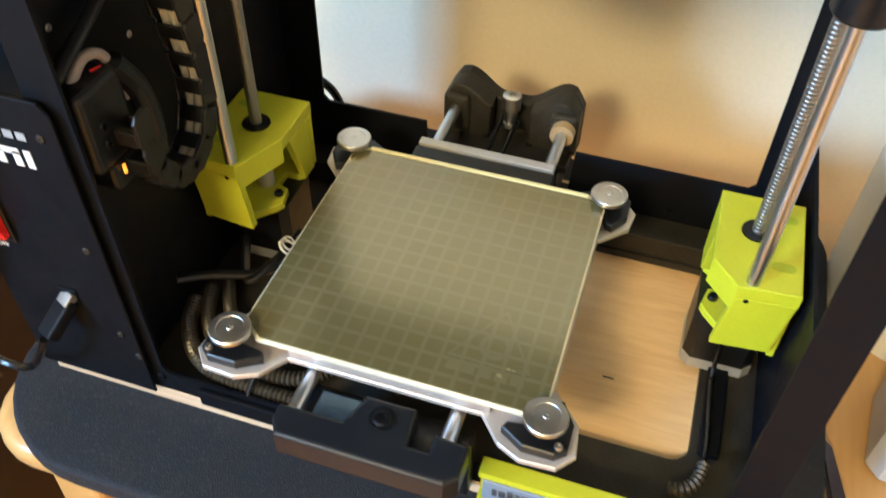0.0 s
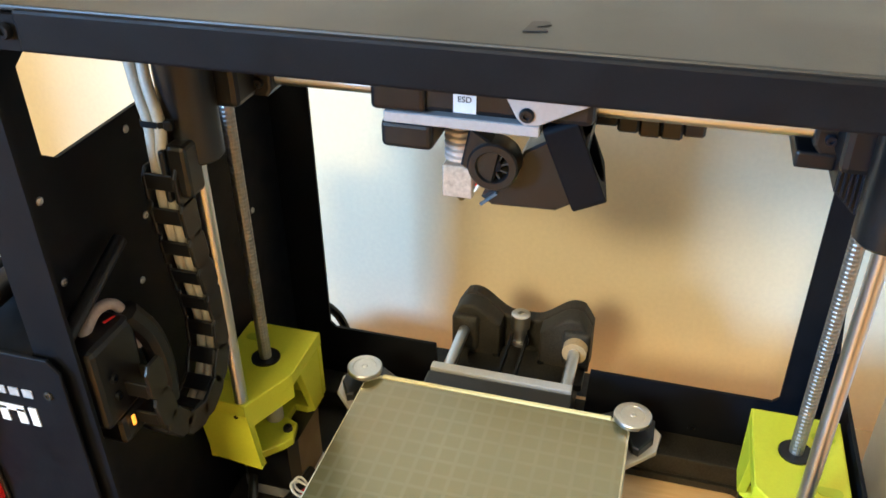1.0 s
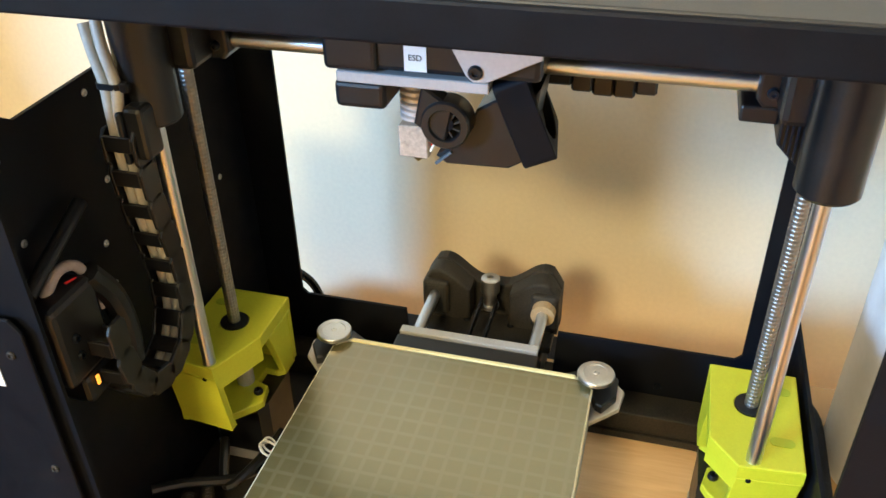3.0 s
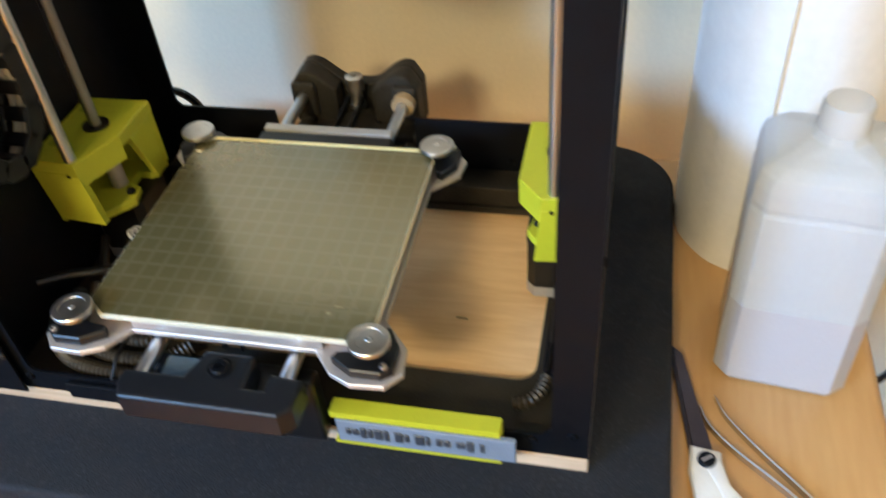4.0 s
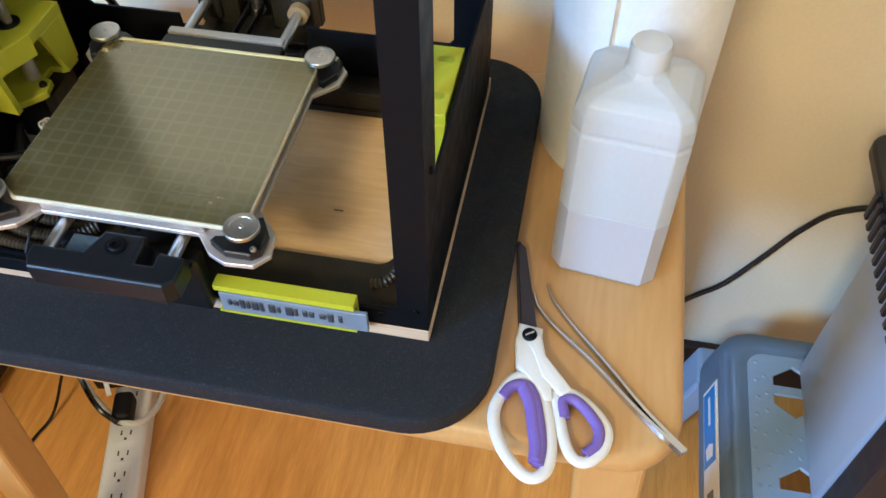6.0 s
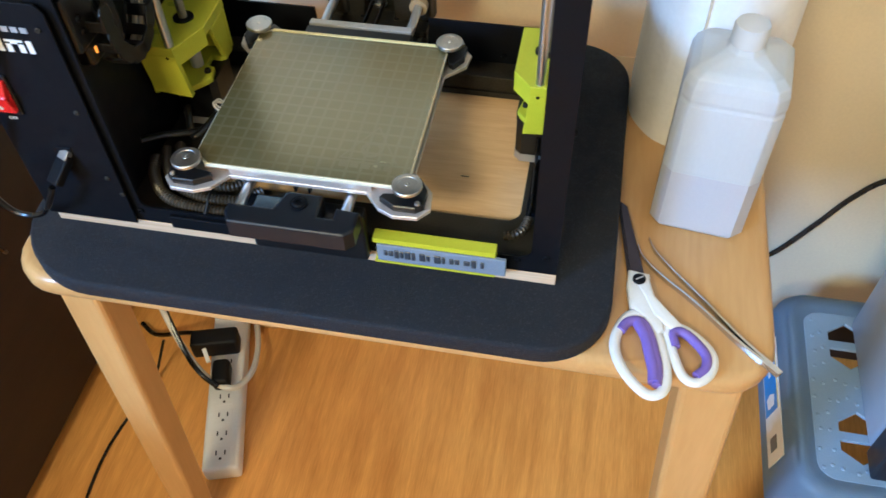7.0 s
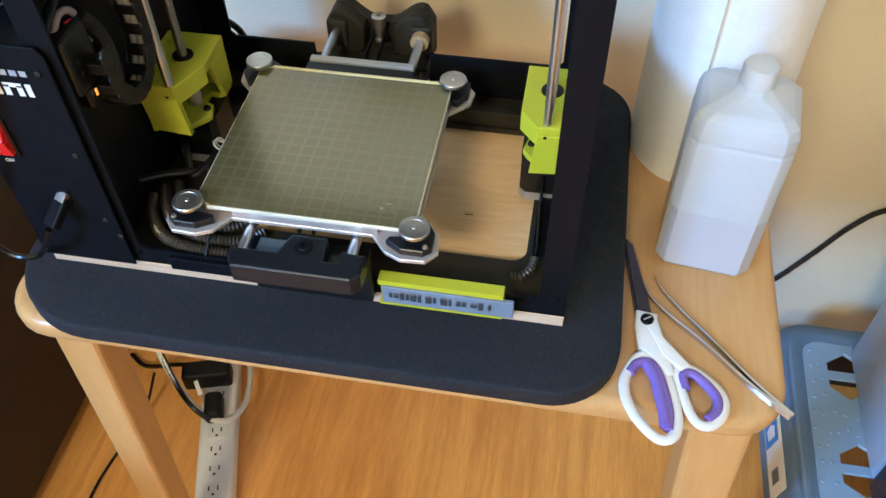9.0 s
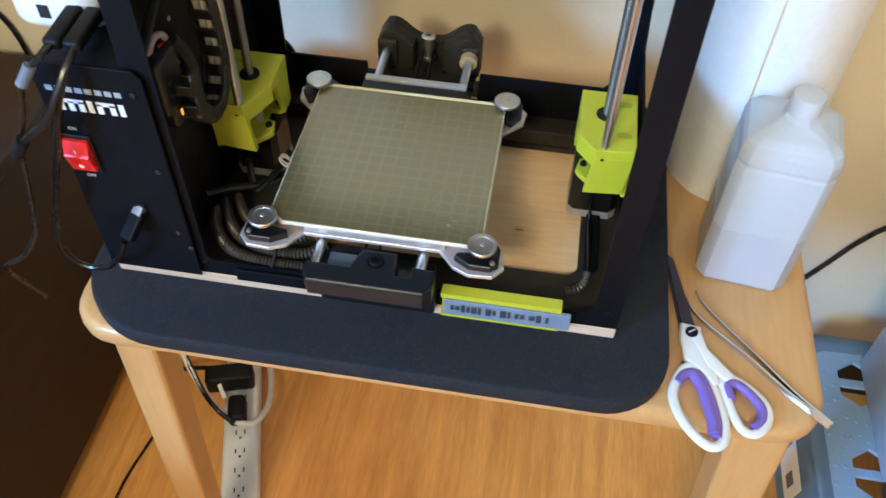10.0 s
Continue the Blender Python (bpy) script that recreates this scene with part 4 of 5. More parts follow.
idler = part("idler_pulley", lathe([(0.0018, 0.612), (0.0065, 0.612), (0.0065, 0.6145), (0.0048, 0.615), (0.0048, 0.626), (0.0068, 0.6265), (0.0068, 0.6375), (0.005, 0.6385), (0.0022, 0.6385), (0.002, 0.636)], 28, Matrix.Translation((0.082, 0.2645, 0))), M_WASHER, saddle, "steel idler pulley", smooth=True)
for x in (0.0765, 0.0875):
    part("bed_belt", box(x - 0.0008, x + 0.0008, 0.01, 0.262, 0.6155, 0.6215), M_RUBBER, printer)
for x, y in ((0.066, 0.258), (0.099, 0.258)):
    screw_head(saddle, x, y, 0.602, (0, 0, 1), 0.0028)

# bed
outline = [(0.030, 0.002), (0.136, 0.002), (0.148, -0.012), (0.160, -0.0175), (0.178, -0.0165), (0.186, -0.007), (0.184, 0.010), (0.168, 0.028),
           (0.168, 0.142), (0.184, 0.158), (0.186, 0.173), (0.178, 0.183), (0.160, 0.185), (0.148, 0.180), (0.136, 0.168), (0.032, 0.168), (0.020, 0.180), (0.008, 0.185), (-0.010, 0.183),
           (-0.018, 0.173), (-0.016, 0.158), (0.0, 0.142), (0.0, 0.028), (-0.016, 0.010), (-0.018, -0.007), (-0.010, -0.0165), (0.008, -0.0175), (0.020, -0.012)]
bed = part("bed_plate", prism(outline, 0.6300, 0.6335, bevel=0.0005, seg=1), M_ALU, printer, "pale aluminium bed plate with corner tabs")
part("heater_mat", box(0.0085, 0.1605, 0.0065, 0.1665, 0.6335, 0.6395, 0.0006, 1), M_HEATER, bed, "brown heater mat")
part("bed_front_bar", box(0.030, 0.140, 0.0030, 0.0062, 0.6338, 0.6398, 0.0008), M_ALU, bed)
part("glass_plate", prism([(0.013, 0.002), (0.160, 0.002), (0.1675, 0.010), (0.1675, 0.160), (0.160, 0.1695), (0.010, 0.1695), (0.0015, 0.160), (0.0015, 0.012)], 0.6400, 0.6432, bevel=0.0004, seg=1), M_CLEAREDGE, bed, "pale-edged glass plate")
sheet = part("print_surface", prism([(0.0145, 0.0032), (0.159, 0.0032), (0.1663, 0.0105), (0.1663, 0.1592), (0.1592, 0.1655), (0.0105, 0.1655), (0.0027, 0.1592), (0.0027, 0.0125)], 0.6432, 0.6440), M_SHEET, bed, "olive print sheet with a faint grid")
part("glowing_edge", box(0.012, 0.156, 0.1662, 0.1692, 0.6432, 0.6446, 0.0004, 1), M_GLASSEDGE, bed, "pale yellow glass edge")
ring = [(0.0085 * math.cos(a), 0.0085 * math.sin(a)) for a in [2 * math.pi * k / 28 for k in range(28)]]
inner = [(0.0055 * math.cos(a), 0.0055 * math.sin(a)) for a in [2 * math.pi * k / 28 for k in range(28)]]
part("ring_mark", prism(ring, 0.64402, 0.64410, [inner], m=Matrix.Translation((0.133, 0.036, 0))), M_MARK, sheet, "faint round mark")
part("triangle_mark", prism([(0.110, 0.024), (0.155, 0.024), (0.133, 0.062)], 0.64402, 0.64408, [[(0.1125, 0.0255), (0.1525, 0.0255), (0.133, 0.0595)]]), M_MARK, sheet, "faint triangular mark")
for k in range(5):
    part("small_bar", box(0.112 + 0.0085 * k, 0.1185 + 0.0085 * k, 0.0155, 0.0205, 0.64402, 0.64408), M_MARK, sheet)


def bed_corner(x, y):
    """Washer on a screw over a black corner block."""
    sx, sy = (1 if x > 0.08 else -1), (1 if y > 0.08 else -1)
    root = part("corner_block", prism([(x + sx * a, y + sy * b) for a, b in ((0.0135, -0.006), (0.0135, 0.009), (0.008, 0.0135), (-0.008, 0.0135), (-0.020, 0.006), (-0.018, 0.002), (-0.004, 0.0), (0.002, -0.016), (0.006, -0.018))][::sx * sy], 0.6337, 0.6400, bevel=0.0008, seg=1), M_BLACK, printer, "black corner block")
    part("screw_post", rod((x, y, 0.640), (x, y, 0.6462), 0.0042, 16), M_BLACK, root)
    part("washer", lathe([(0.0022, 0.6462), (0.0104, 0.6462), (0.0112, 0.6470), (0.0112, 0.6492), (0.0106, 0.6498), (0.0075, 0.65), (0.0072, 0.6497), (0.0024, 0.6498)], 36, Matrix.Translation((x, y, 0))), M_WASHER, root, "turned steel washer", smooth=True)
    screw_head(root, x, y, 0.6494, (0, 0, 1), 0.0020, M_WASHER, 0.0008)
    screw_head(root, x + sx * 0.009, y + sy * 0.009, 0.6402, (0, 0, 1), 0.0022, M_WASHER, 0.0016)
    return root


for x in (0.0, 0.168):
    for y in (0.0, 0.168):
        bed_corner(x, y)
car = part("bed_carrier", box(0.034, 0.130, 0.180, 0.194, 0.6215, 0.6335, 0.0015), M_BLACK, printer)
part("grey_bar", box(0.035, 0.1285, 0.1945, 0.2015, 0.6310, 0.6352, 0.0008), M_GREYALU, car, "grey metal bar")
part("bed_spine", box(0.030, 0.137, 0.01, 0.18, 0.6285, 0.6298), M_BLACK, car)
for x in (0.0435, 0.1235):
    for y in (0.055, 0.14):
        part("bearing", rod((x, y - 0.012, 0.625), (x, y + 0.012, 0.625), 0.0072, 20), M_ALU, car)

# name plate
holder = thing("name_plate", "grey raised-letter plate in a lime green holder", "name plate", (0, 0, BOARD))
part("holder", prism([(0.0005, 0.0), (0.0105, 0.0), (0.0105, 0.0285), (0.0005, 0.0285), (0.0005, 0.0235), (0.0075, 0.0235), (0.0075, 0.0018), (0.0005, 0.0018)], 0.139, 0.2345, bevel=0.0004, seg=1, m=Matrix.Translation((0, -0.0075, 0)) @ SIDE), M_LIME, holder, "lime green holder")
plate = part("plate", box(0.1415, 0.2425, -0.0068, -0.0035, 0.0020, 0.0210, 0.0005, 1), M_NAMEPLATE, holder, "blue-grey plate")
x = 0.147
random.seed(4)
while x < 0.226:
    w = random.uniform(0.0018, 0.0052)
    h = random.uniform(0.005, 0.0095)
    part("raised_bar", box(x, x + w, -0.0078, -0.0066, 0.0125 - h / 2, 0.0125 + h / 2, 0.0003, 1), M_LETTER, plate)
    x += w + random.choice((0.0012, 0.0012, 0.0035))

# ---- wrap roll ----
roll = thing("wrap_roll", "tall roll of white foam wrap standing on the table", "wrap roll", (0.3945, 0.259, TABLE))
RR, RH = 0.0675, 0.60
one = bmesh.new()
prev = None
turns = 96
ringv = []
for k in range(turns + 1):
    a = radians(-109) + 2 * math.pi * k / turns
    r = RR - 0.0048 * (1 - k / turns)
    col = []
    for j in range(13):
        z = RH * j / 12
        wob = 0.0009 * noise.noise(Vector((math.cos(a) * 3, math.sin(a) * 3, z * 14)))
        col.append(one.verts.new(((r + wob) * math.cos(a), (r + wob) * math.sin(a), z)))
    ringv.append(col)
for p, q in zip(ringv, ringv[1:]):
    for j in range(12):
        one.faces.new((p[j], q[j], q[j + 1], p[j + 1]))
for j in range(12):
    one.faces.new((ringv[-1][j], ringv[0][j], ringv[0][j + 1], ringv[-1][j + 1]))
one.faces.new([c[-1] for c in ringv])
one.faces.new([c[0] for c in ringv][::-1])
part("wrap", one, M_ROLL, roll, smooth=True)
part("core", lathe([(0.02, RH + 0.0005), (0.024, RH + 0.0005), (0.024, RH + 0.003), (0.02, RH + 0.003)], 24), M_TAN, roll)

# ---- bottle ----
bottle = thing("bottle", "translucent white plastic bottle part filled with clear liquid", "bottle", (0.395, 0.128, TABLE))
bottle.rotation_euler = (0, 0, radians(-7))
bw, bd, bc = 0.0385, 0.0345, 0.0085


def octagon(s, z, w=bw, d=bd, c=bc):
    return [(a * s, b * s, z) for a, b in ((w, d - c), (w - c, d), (-w + c, d), (-w, d - c), (-w, -d + c), (-w + c, -d), (w - c, -d), (w, -d + c))]


def shell(levels, caps=True):
    one = bmesh.new()
    rings = [[one.verts.new(p) for p in lv] for lv in levels]
    for a, b in zip(rings, rings[1:]):
        for k in range(len(a)):
            one.faces.new((a[k], a[(k + 1) % len(a)], b[(k + 1) % len(b)], b[k]))
    if caps:
        one.faces.new(rings[0][::-1])
        one.faces.new(rings[-1])
    return one


def neck8(r, z):
    return [(r * math.cos(a), r * math.sin(a), z) for a in [radians(22.5 + 45 * k) for k in range(8)]]


body = shell([octagon(0.94, 0.0), octagon(1.0, 0.004), octagon(1.0, 0.134), octagon(0.985, 0.1355), octagon(0.985, 0.138), octagon(0.995, 0.1395), octagon(0.985, 0.150), octagon(0.93, 0.1575), octagon(0.78, 0.1625), octagon(0.58, 0.1655), neck8(0.0150, 0.1695), neck8(0.0125, 0.1745)])
bmesh.ops.bevel(body, geom=[e for e in body.edges], offset=0.0012, segments=2, affect="EDGES", profile=0.6)
part("body", body, M_BOTTLE, bottle, smooth=True)
part("liquid", shell([octagon(0.96, 0.002), octagon(1.003, 0.0045), octagon(1.003, 0.066), octagon(0.99, 0.0665)]), M_LIQUID, bottle, "clear liquid")
capb = lathe([(0.0122, 0.1735), (0.0130, 0.1745), (0.0128, 0.1875), (0.0118, 0.1895), (0.004, 0.190)], 40)
part("cap", capb, M_CAP, bottle, "translucent white cap", smooth=True)

# ---- scissors ----
sci = thing("scissors", "white and purple handled scissors lying on the table", "scissors", (0.347, 0.028, TABLE))
SZ = 0.0045


def outline_ring(pts, r, mat, name, z, parent, flat=0.75, label=""):
    """A closed rounded band through the points."""
    p = [Vector((a, b, z)) for a, b in pts]
    n = len(p)
    out = []
    for k in range(n):
        a, b, c, d = p[k - 1], p[k], p[(k + 1) % n], p[(k + 2) % n]
        for j in range(6):
            t = j / 6
            out.append(0.5 * (2 * b + (c - a) * t + (2 * a - 5 * b + 4 * c - d) * t * t + (3 * b - a - 3 * c + d) * t**3))
    one = bmesh.new()
    rings = []
    for k, c in enumerate(out):
        d = (out[(k + 1) % len(out)] - out[k - 1]).normalized()
        side = Vector((0, 0, 1)).cross(d)
        rings.append([one.verts.new(c + r * (math.cos(2 * math.pi * j / 10) * side + flat * math.sin(2 * math.pi * j / 10) * Vector((0, 0, 1)))) for j in range(10)])
    for k in range(len(rings)):
        a, b = rings[k - 1], rings[k]
        for j in range(10):
            one.faces.new((a[j], a[(j + 1) % 10], b[(j + 1) % 10], b[j]))
    return part(name, one, mat, parent, label, smooth=True)


bl = prism([(-0.0085, 0.006), (0.004, 0.004), (-0.0135, 0.083), (-0.019, 0.089), (-0.0205, 0.086)], 0.0022, 0.0042, bevel=0.0004, seg=1)
part("blade", bl, M_BLADE, sci, "dark coated blade")
part("blade", prism([(-0.006, 0.004), (0.0055, 0.005), (-0.0128, 0.082), (-0.0185, 0.0875), (-0.0185, 0.08)], 0.0043, 0.0060, bevel=0.0004, seg=1), M_BLADE, sci, "dark coated blade")
h1 = part("handle", prism([(-0.0085, 0.010), (0.0085, 0.008), (0.0095, -0.006), (0.0185, -0.032), (0.0215, -0.046), (0.0165, -0.050), (0.004, -0.034), (-0.006, -0.026), (-0.0095, -0.006)], 0.002, 0.0095, bevel=0.0022, seg=3), M_WHITE, sci, "white plastic handle", smooth=True)
outline_ring([(-0.006, -0.034), (-0.0155, -0.060), (-0.0080, -0.084), (0.009, -0.1015), (0.0205, -0.099), (0.0240, -0.085), (0.020, -0.060), (0.010, -0.036)], 0.0042, M_WHITE, "loop", 0.0056, h1)
part("grip", tube([(-0.0118, -0.0500, 0.0066), (-0.0075, -0.0420, 0.0066), (-0.0010, -0.0385, 0.0066), (0.0055, -0.0405, 0.0066), (0.0105, -0.0500, 0.0066), (0.0140, -0.0620, 0.0064), (0.0178, -0.0800, 0.0062), (0.0172, -0.0945, 0.0062)], 0.0040, 12), M_PURPLE, h1, "purple soft grip", smooth=True)
part("grip_cushion", tube([(0.0015, -0.040, 0.0064), (0.0080, -0.052, 0.0062), (0.0120, -0.068, 0.0060), (0.0150, -0.081, 0.0060), (0.0155, -0.092, 0.0062)], 0.0050, 10), M_PURPLE, h1, "purple soft grip", smooth=True)
h2 = part("handle", prism([(-0.006, 0.004), (0.0085, 0.002), (0.013, -0.014), (0.034, -0.038), (0.027, -0.044), (0.012, -0.032), (0.004, -0.014)], 0.003, 0.0102, bevel=0.002, seg=3), M_WHITE, sci, "white plastic handle", smooth=True)
outline_ring([(0.024, -0.040), (0.028, -0.062), (0.036, -0.082), (0.046, -0.086), (0.056, -0.076), (0.058, -0.062), (0.050, -0.050), (0.036, -0.040)], 0.0040, M_WHITE, "loop", 0.0056, h2)
part("grip", tube([(0.0300, -0.0580, 0.0064), (0.0280, -0.0465, 0.0066), (0.0350, -0.0435, 0.0066), (0.0450, -0.0510, 0.0066), (0.0528, -0.0620, 0.0066), (0.0525, -0.0730, 0.0064), (0.0455, -0.0812, 0.0062)], 0.0039, 12), M_PURPLE, h2, "purple soft grip", smooth=True)
part("pivot", lathe([(0.001, 0.0098), (0.0052, 0.0098), (0.0052, 0.0112), (0.0044, 0.0120), (0.001, 0.0121)], 24), M_STEEL, sci, "slotted steel pivot", smooth=True)
part("pivot_slot", box(-0.0034, 0.0034, -0.0006, 0.0006, 0.0120, 0.0124, m=pose(0, 0, 0, 0, 0, 35)), M_ALU, sci)

# ---- tweezers ----
tw = thing("tweezers", "curved polished steel tweezers lying on the table", "tweezers", (0, 0, TABLE))


def strip_arm(pts, widths, z0, z1):
    path = smooth_path([(a, b, 0) for a, b in pts], 6)
    one = bmesh.new()
    rows = []
    for k, c in enumerate(path):
        u = k / (len(path) - 1)
        w = np.interp(u, [0, 0.3, 0.75, 1], widths)
        d = (path[min(k + 1, len(path) - 1)] - path[max(k - 1, 0)]).normalized()
        s = Vector((-d.y, d.x, 0)) * w
        z = z0 + (z1 - z0) * u
        rows.append([one.verts.new(c + s + Vector((0, 0, z))), one.verts.new(c - s + Vector((0, 0, z))), one.verts.new(c - s * 0.45 + Vector((0, 0, z + 0.0036))), one.verts.new(c + s * 0.85 + Vector((0, 0, z + 0.0036)))])
    for a, b in zip(rows, rows[1:]):
        for j in range(4):
            one.faces.new((a[j], a[(j + 1) % 4], b[(j + 1) % 4], b[j]))
    one.faces.new(rows[0][::-1])
    one.faces.new(rows[-1])
    return one


part("arm", strip_arm([(0.354, 0.080), (0.360, 0.066), (0.376, 0.046), (0.402, 0.018), (0.428, -0.0115), (0.455, -0.0375)], (0.0003, 0.0008, 0.0015, 0.0022), 0.0002, 0.0004), M_TWEEZER, tw)
part("arm", strip_arm([(0.345, 0.071), (0.350, 0.058), (0.364, 0.042), (0.392, 0.018), (0.424, -0.0135), (0.4535, -0.0385)], (0.0003, 0.0009, 0.0016, 0.0022), 0.0002, 0.0004), M_TWEEZER, tw)

# ---- step stool and appliance ----
stool = thing("step_stool", "pale blue-grey plastic step stool with hexagonal holes", "step stool", (0, 0, FLOOR))
ST = 0.20 - FLOOR


holes = []
for cx in (0.645, 0.709, 0.773, 0.837):
    for cy in (0.243, 0.117):
        for k in (1, -1):
            holes.append([(cx - 0.022, cy + k * 0.006), (cx + 0.022, cy + k * 0.006), (cx + 0.022, cy + k * 0.018), (cx, cy + k * 0.033), (cx - 0.022, cy + k * 0.018)][::k])
part("step", prism(rounded(0.594, 0.895, 0.060, 0.290, 0.022), ST - 0.008, ST - 0.003, holes, bevel=0.0010, seg=1), M_STOOL, stool)
skirt = bmesh.new()


def ring_at(grow, back, z):
    return [skirt.verts.new((a, b, z)) for a, b in rounded(0.594 - grow, 0.895 + grow, 0.060 - grow, 0.290 + back, 0.022 + grow * 0.6, 8)]


rings = [ring_at(g, b, ST + z) for g, b, z in ((-0.001, -0.001, -0.0035), (0.006, 0.006, -0.0005), (0.014, 0.012, 0.0), (0.020, 0.020, -0.003), (0.024, 0.030, -0.010), (0.027, 0.040, -0.026), (0.036, 0.050, -0.085))]
for a, b in zip(rings, rings[1:]):
    for k in range(len(a)):
        skirt.faces.new((a[k], a[(k + 1) % len(a)], b[(k + 1) % len(b)], b[k]))
bmesh.ops.solidify(skirt, geom=skirt.faces[:], thickness=0.003)
part("skirt", skirt, M_STOOL, stool, smooth=True)
for x0, x1, y0, y1 in ((0.557, 0.592, 0.024, 0.060), (0.898, 0.932, 0.024, 0.060), (0.557, 0.592, 0.285, 0.341), (0.898, 0.932, 0.285, 0.341)):
    one = box(x0, x1, y0, y1, 0, ST - 0.080, 0.005)
    for v in one.verts:
        k = 1 - v.co.z / (ST - 0.080)
        v.co.x += (-0.030 if x0 < 0.7 else 0.030) * k
        v.co.y += (-0.024 if y0 < 0.2 else 0.018) * k
    part("stool_leg", one, M_STOOL, stool)
random.seed(9)
for k in range(46):
    x, y = 0.602 + 0.0115 * (k % 5) + random.uniform(-0.003, 0.003), 0.075 + 0.0225 * (k // 5) + random.uniform(-0.004, 0.004)
    if x < 0.616 or abs(abs(y - 0.180) - 0.063) > 0.036:
        part("grip_dot", lathe([(0.0026, ST - 0.0032), (0.0019, ST - 0.0023), (0.0005, ST - 0.0020)], 8, Matrix.Translation((x, y, 0))), M_STOOL, stool, smooth=True)
stm = Matrix.Translation((0.5632, 0.178, ST - 0.044)) @ pose(0, 0, 0, 0, 8.7, 0)
stk = part("sticker", box(-0.0012, 0, -0.085, 0.080, -0.020, 0.020, m=stm), M_PAPER, stool, "white and blue sticker")
part("sticker_blue", box(-0.0016, -0.0008, -0.020, 0.076, -0.018, 0.014, m=stm), M_BLUE, stk, "blue field")
part("sticker_yellow", box(-0.0016, -0.0008, -0.020, 0.060, 0.0145, 0.017, m=stm), M_GLASSEDGE, stk, "thin yellow stripe")
part("sticker_bar", box(-0.0020, -0.0012, 0.030, 0.066, -0.004, 0.001, m=stm), M_PRINT, stk)
part("sticker_badge", prism([(-0.012, -0.010), (0.002, -0.012), (0.006, -0.002), (0.002, 0.008), (-0.012, 0.006)], 0.0012, 0.0020, m=stm @ Matrix(((0, 0, -1, 0), (1, 0, 0, 0), (0, 1, 0, 0), (0, 0, 0, 1)))), M_PRINT, stk, "white badge")
part("sticker_bar", box(-0.0018, -0.0008, -0.070, -0.052, -0.010, 0.006, m=stm), M_GREYPLATE, stk)

dev = thing("appliance", "white-sided appliance with a ribbed black top on the stool", "appliance", (0, 0, 0.1972))
part("side_casing", prism(rounded(0.652, 0.885, 0.102, 0.285, 0.014), 0.0, 0.285, bevel=0.004), M_PANEL, dev, "white-grey casing", smooth=True)
part("front_panel", box(0.648, 0.890, 0.066, 0.1015, 0.0005, 0.284, 0.004), M_NAVY, dev, "dark navy front panel")
toprim = part("top_rim", prism(rounded(0.629, 0.905, 0.060, 0.345, 0.022), 0.2852, 0.300, bevel=0.003), M_BLACK, dev, "black top rim")
for k in range(14):
    y = 0.085 + 0.0135 * k
    part("rib", box(0.6255, 0.6292, y, y + 0.0075, 0.266, 0.298, 0.001, 1), M_BLACK, toprim)

# ---- cables and power strip ----
cord = part("mains_cord", tube([(0.50, 0.395, 0.10), (0.545, 0.394, 0.155), (0.573, 0.394, 0.187), (0.606, 0.394, 0.25), (0.631, 0.394, 0.301), (0.663, 0.394, 0.339), (0.72, 0.385, 0.36), (0.80, 0.36, 0.34)], 0.0035, 8), M_CABLE_K)
tagged(cord, "black mains cord hanging along the cream wall", "cord")

strip = thing("power_strip", "white power strip with plugs lying on the wood floor", "power strip", (0, 0, FLOOR))
sm = pose(-0.178, 0.155, 0, 0, 0, 16.5)
part("case", box(-0.026, 0.026, -0.13, 0.15, 0.0, 0.034, 0.006, 3, m=sm), M_WHITE, strip, smooth=True)
for k in range(6):
    y = -0.108 + 0.030 * k
    so = part("socket", box(-0.013, 0.013, y - 0.011, y + 0.011, 0.0338, 0.0344, m=sm), M_WHITE, strip)
    for a, b, w, h in ((-0.0062, 0.003, 0.0010, 0.0035), (0.0062, 0.003, 0.0010, 0.0035), (0.0, -0.006, 0.0017, 0.0017)):
        part("slot", box(a - w, a + w, y + b - h, y + b + h, 0.0344, 0.0347, m=sm), M_INK, so)
pl = part("plug", box(-0.014, 0.012, -0.012, 0.030, 0.0345, 0.062, 0.007, 3, m=sm @ pose(-0.002, 0.005, 0, 0, 0, 0)), M_RUBBER, strip, "black plug", smooth=True)
part("adapter", box(-0.050, 0.020, 0.055, 0.085, 0.0345, 0.070, 0.005, 3, m=sm), M_RUBBER, strip, "black adapter block", smooth=True)
part("adapter_tag", box(-0.012, -0.006, 0.030, 0.055, 0.066, 0.070, m=sm @ pose(0, 0, 0, 0, 0, 20)), M_PAPER, strip)


def cable(points, r, mat, label):
    c = part("cable", tube(points, r, 8), mat, smooth=True)
    return tagged(c, label, "cable")


cable([(-0.330, 0.26, 0.34), (-0.300, 0.24, 0.16), (-0.250, 0.19, 0.05), (-0.200, 0.155, 0.02), (-0.160, 0.150, 0.012), (-0.146, 0.185, 0.004), (-0.158, 0.24, -0.01), (-0.185, 0.30, -0.028)], 0.0046, M_CABLE_W, "white cable looping over the power strip")
cable([(-0.300, 0.285, 0.28), (-0.285, 0.235, 0.12), (-0.240, 0.18, 0.05), (-0.205, 0.15, 0.04), (-0.180, 0.142, 0.022)], 0.0036, M_CABLE_K, "black cable plugged into the power strip")
cable([(-0.365, 0.26, FLOOR + 0.004), (-0.33, 0.24, FLOOR + 0.01), (-0.26, 0.225, 0.02), (-0.225, 0.222, 0.028)], 0.0036, M_CABLE_K, "black cable plugged into the power strip")
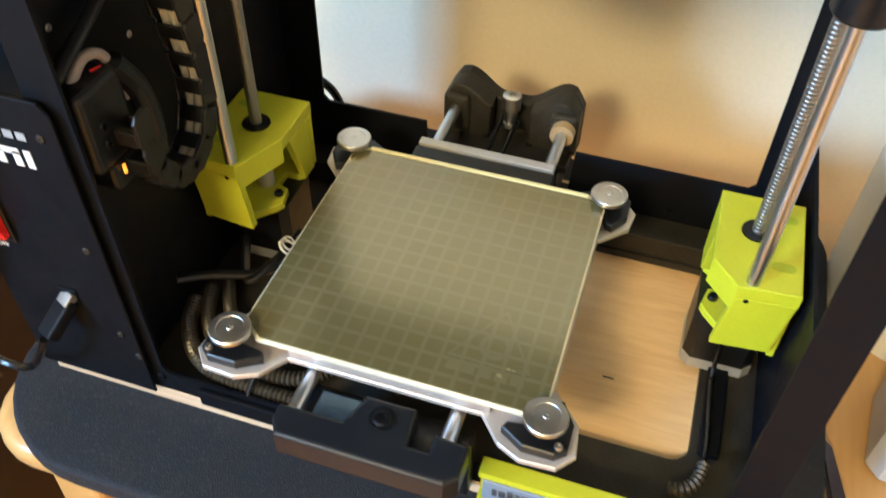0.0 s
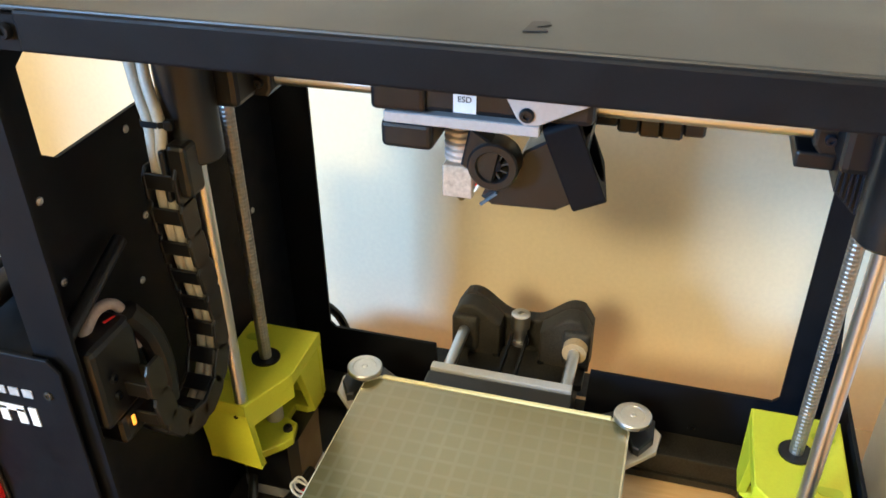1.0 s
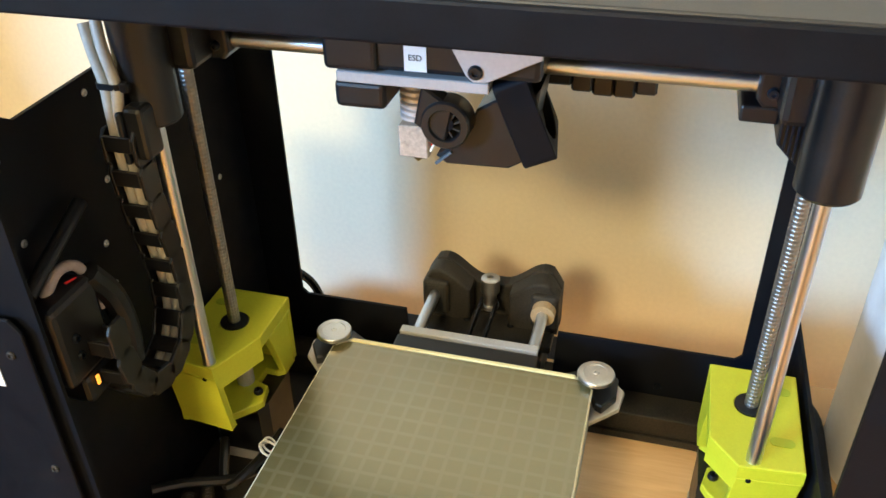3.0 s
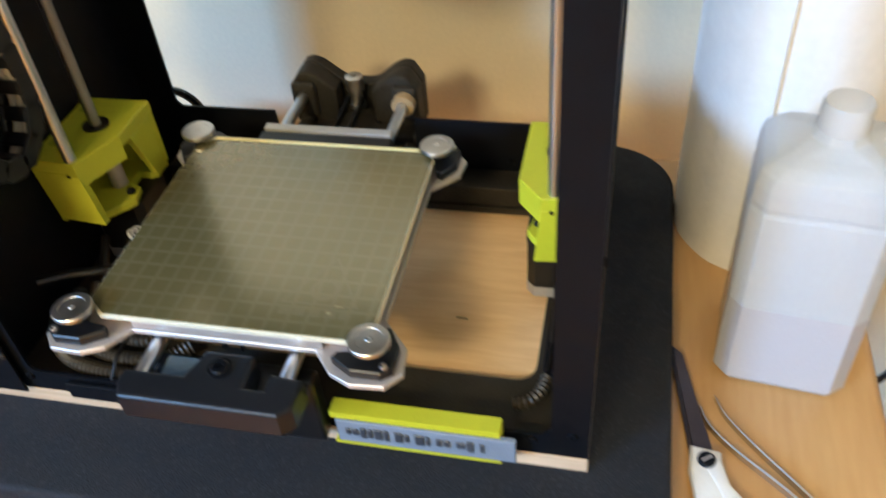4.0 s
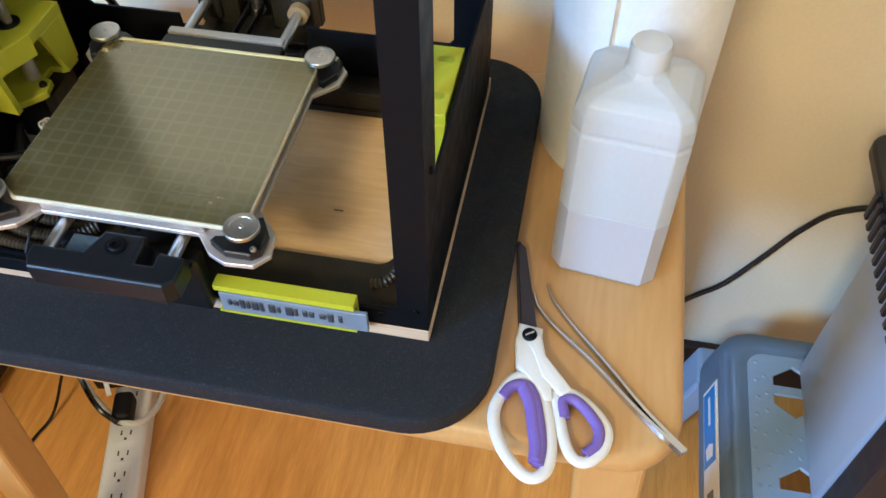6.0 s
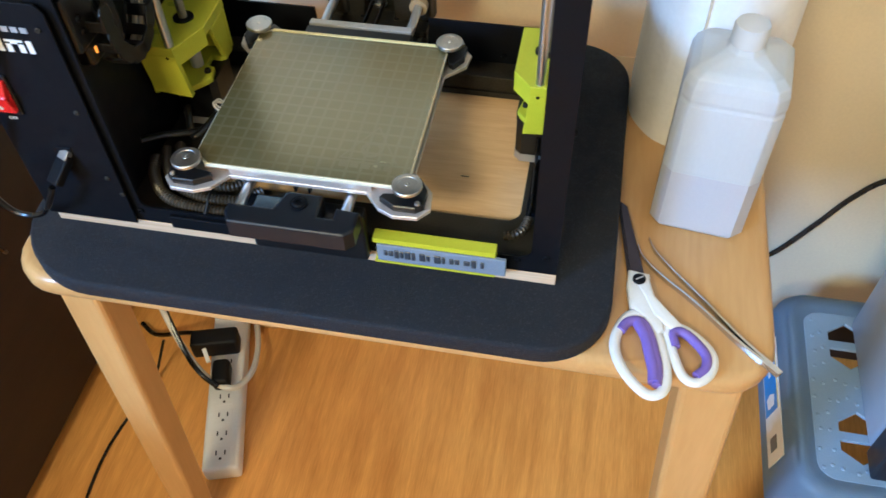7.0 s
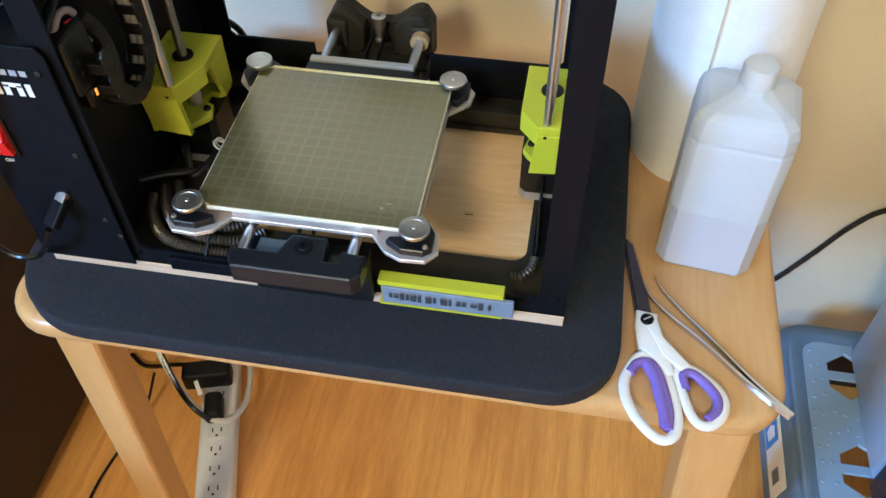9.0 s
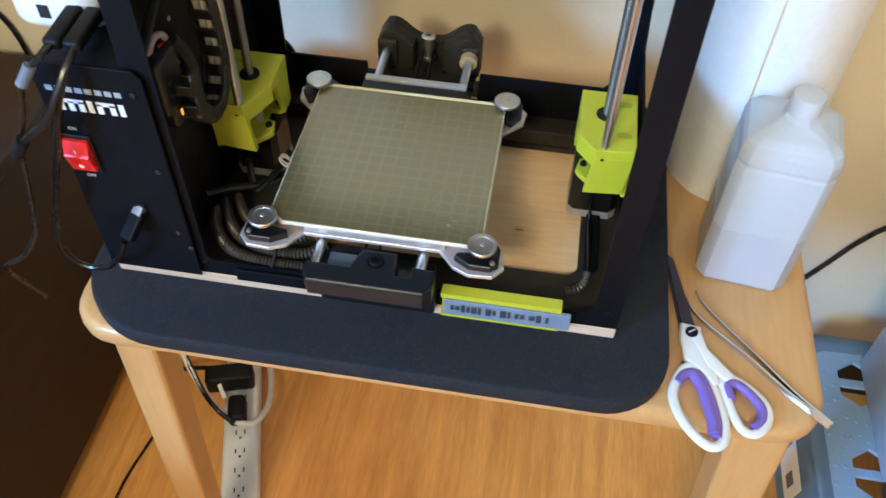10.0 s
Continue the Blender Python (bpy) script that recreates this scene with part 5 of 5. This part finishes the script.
cable([(-0.285, 0.20, 0.03), (-0.30, 0.16, FLOOR + 0.01), (-0.312, 0.12, FLOOR + 0.003), (-0.325, 0.04, FLOOR + 0.003), (-0.318, -0.05, FLOOR + 0.003), (-0.29, -0.14, FLOOR + 0.003)], 0.0022, M_CABLE_K, "thin black cable lying on the floor")

# white tap with plugs on the electronics box
tap = thing("power_tap", "white rounded power tap with black plugs on the printer", "power tap", (-0.1365, 0.059, 0.7722))
part("case", prism(rounded(-0.038, 0.034, -0.024, 0.030, 0.022), 0.0, 0.030, bevel=0.006, seg=3), M_WHITE, tap, smooth=True)
for x in (-0.006, 0.016):
    part("outlet", box(x - 0.004, x + 0.004, -0.0245, -0.0238, 0.010, 0.020), M_INK, tap)
for x in (0.0165, 0.0305):
    one = box(-0.0062, 0.0062, -0.034, 0.004, -0.0045, 0.0045, 0.003, 3, m=pose(x, -0.0245, 0.0175, 6, 0, -3))
    part("plug", one, M_RUBBER, tap, "black plug", smooth=True)
cable([(-0.1205, 0.002, 0.787), (-0.124, -0.010, 0.785), (-0.130, -0.018, 0.780), (-0.137, -0.022, 0.768), (-0.143, -0.022, 0.750), (-0.153, -0.022, 0.725), (-0.161, -0.020, 0.708), (-0.170, -0.020, 0.670), (-0.184, -0.020, 0.618), (-0.205, -0.022, 0.585), (-0.230, -0.02, 0.562), (-0.26, 0.02, 0.48), (-0.28, 0.05, 0.42)], 0.0022, M_CABLE_K, "black cord hanging beside the printer")
cable([(-0.1065, 0.002, 0.786), (-0.109, -0.010, 0.778), (-0.115, -0.020, 0.764), (-0.126, -0.026, 0.745), (-0.145, -0.026, 0.728), (-0.160, -0.024, 0.712)], 0.0027, M_CABLE_K, "black cord hanging in front of the printer")
cable([(-0.1065, 0.002, 0.785), (-0.110, -0.012, 0.774), (-0.118, -0.020, 0.752), (-0.132, -0.022, 0.712), (-0.150, -0.021, 0.665), (-0.162, -0.020, 0.628), (-0.168, -0.020, 0.602), (-0.160, -0.020, 0.584), (-0.146, -0.020, 0.580), (-0.128, -0.022, 0.589), (-0.114, -0.023, 0.609), (-0.109, -0.021, 0.620)], 0.0024, M_CABLE_K, "black cord hanging in front of the printer")
cable([(-0.110, 0.262, 0.575), (-0.102, 0.278, 0.592), (-0.088, 0.282, 0.604), (-0.073, 0.282, 0.599), (-0.064, 0.282, 0.585), (-0.060, 0.285, 0.556)], 0.0036, M_CABLE_K, "black mains lead arching behind the printer")
joint = part("cord_connector", tube([(-0.128, -0.017, 0.783), (-0.136, -0.022, 0.770)], 0.0042, 10, 2), M_GREYPLATE, smooth=True)
tagged(joint, "grey inline connector on a hanging cord", "connector")
tie = part("cord_plug", tube([(-0.152, -0.024, 0.722), (-0.163, -0.023, 0.706)], 0.0050, 10, 2), M_RUBBER, smooth=True)
tagged(tie, "black barrel plug hanging on a cord", "plug")

cord_up = part("mains_cord", tube([(-0.560, 0.3955, 0.610), (-0.500, 0.3955, 0.530), (-0.480, 0.3955, 0.503), (-0.470, 0.3955, 0.479), (-0.465, 0.3955, 0.449), (-0.462, 0.3955, 0.400)], 0.0034, 8), M_CABLE_K, smooth=True)
tagged(cord_up, "black lead running down the cream wall", "cord")
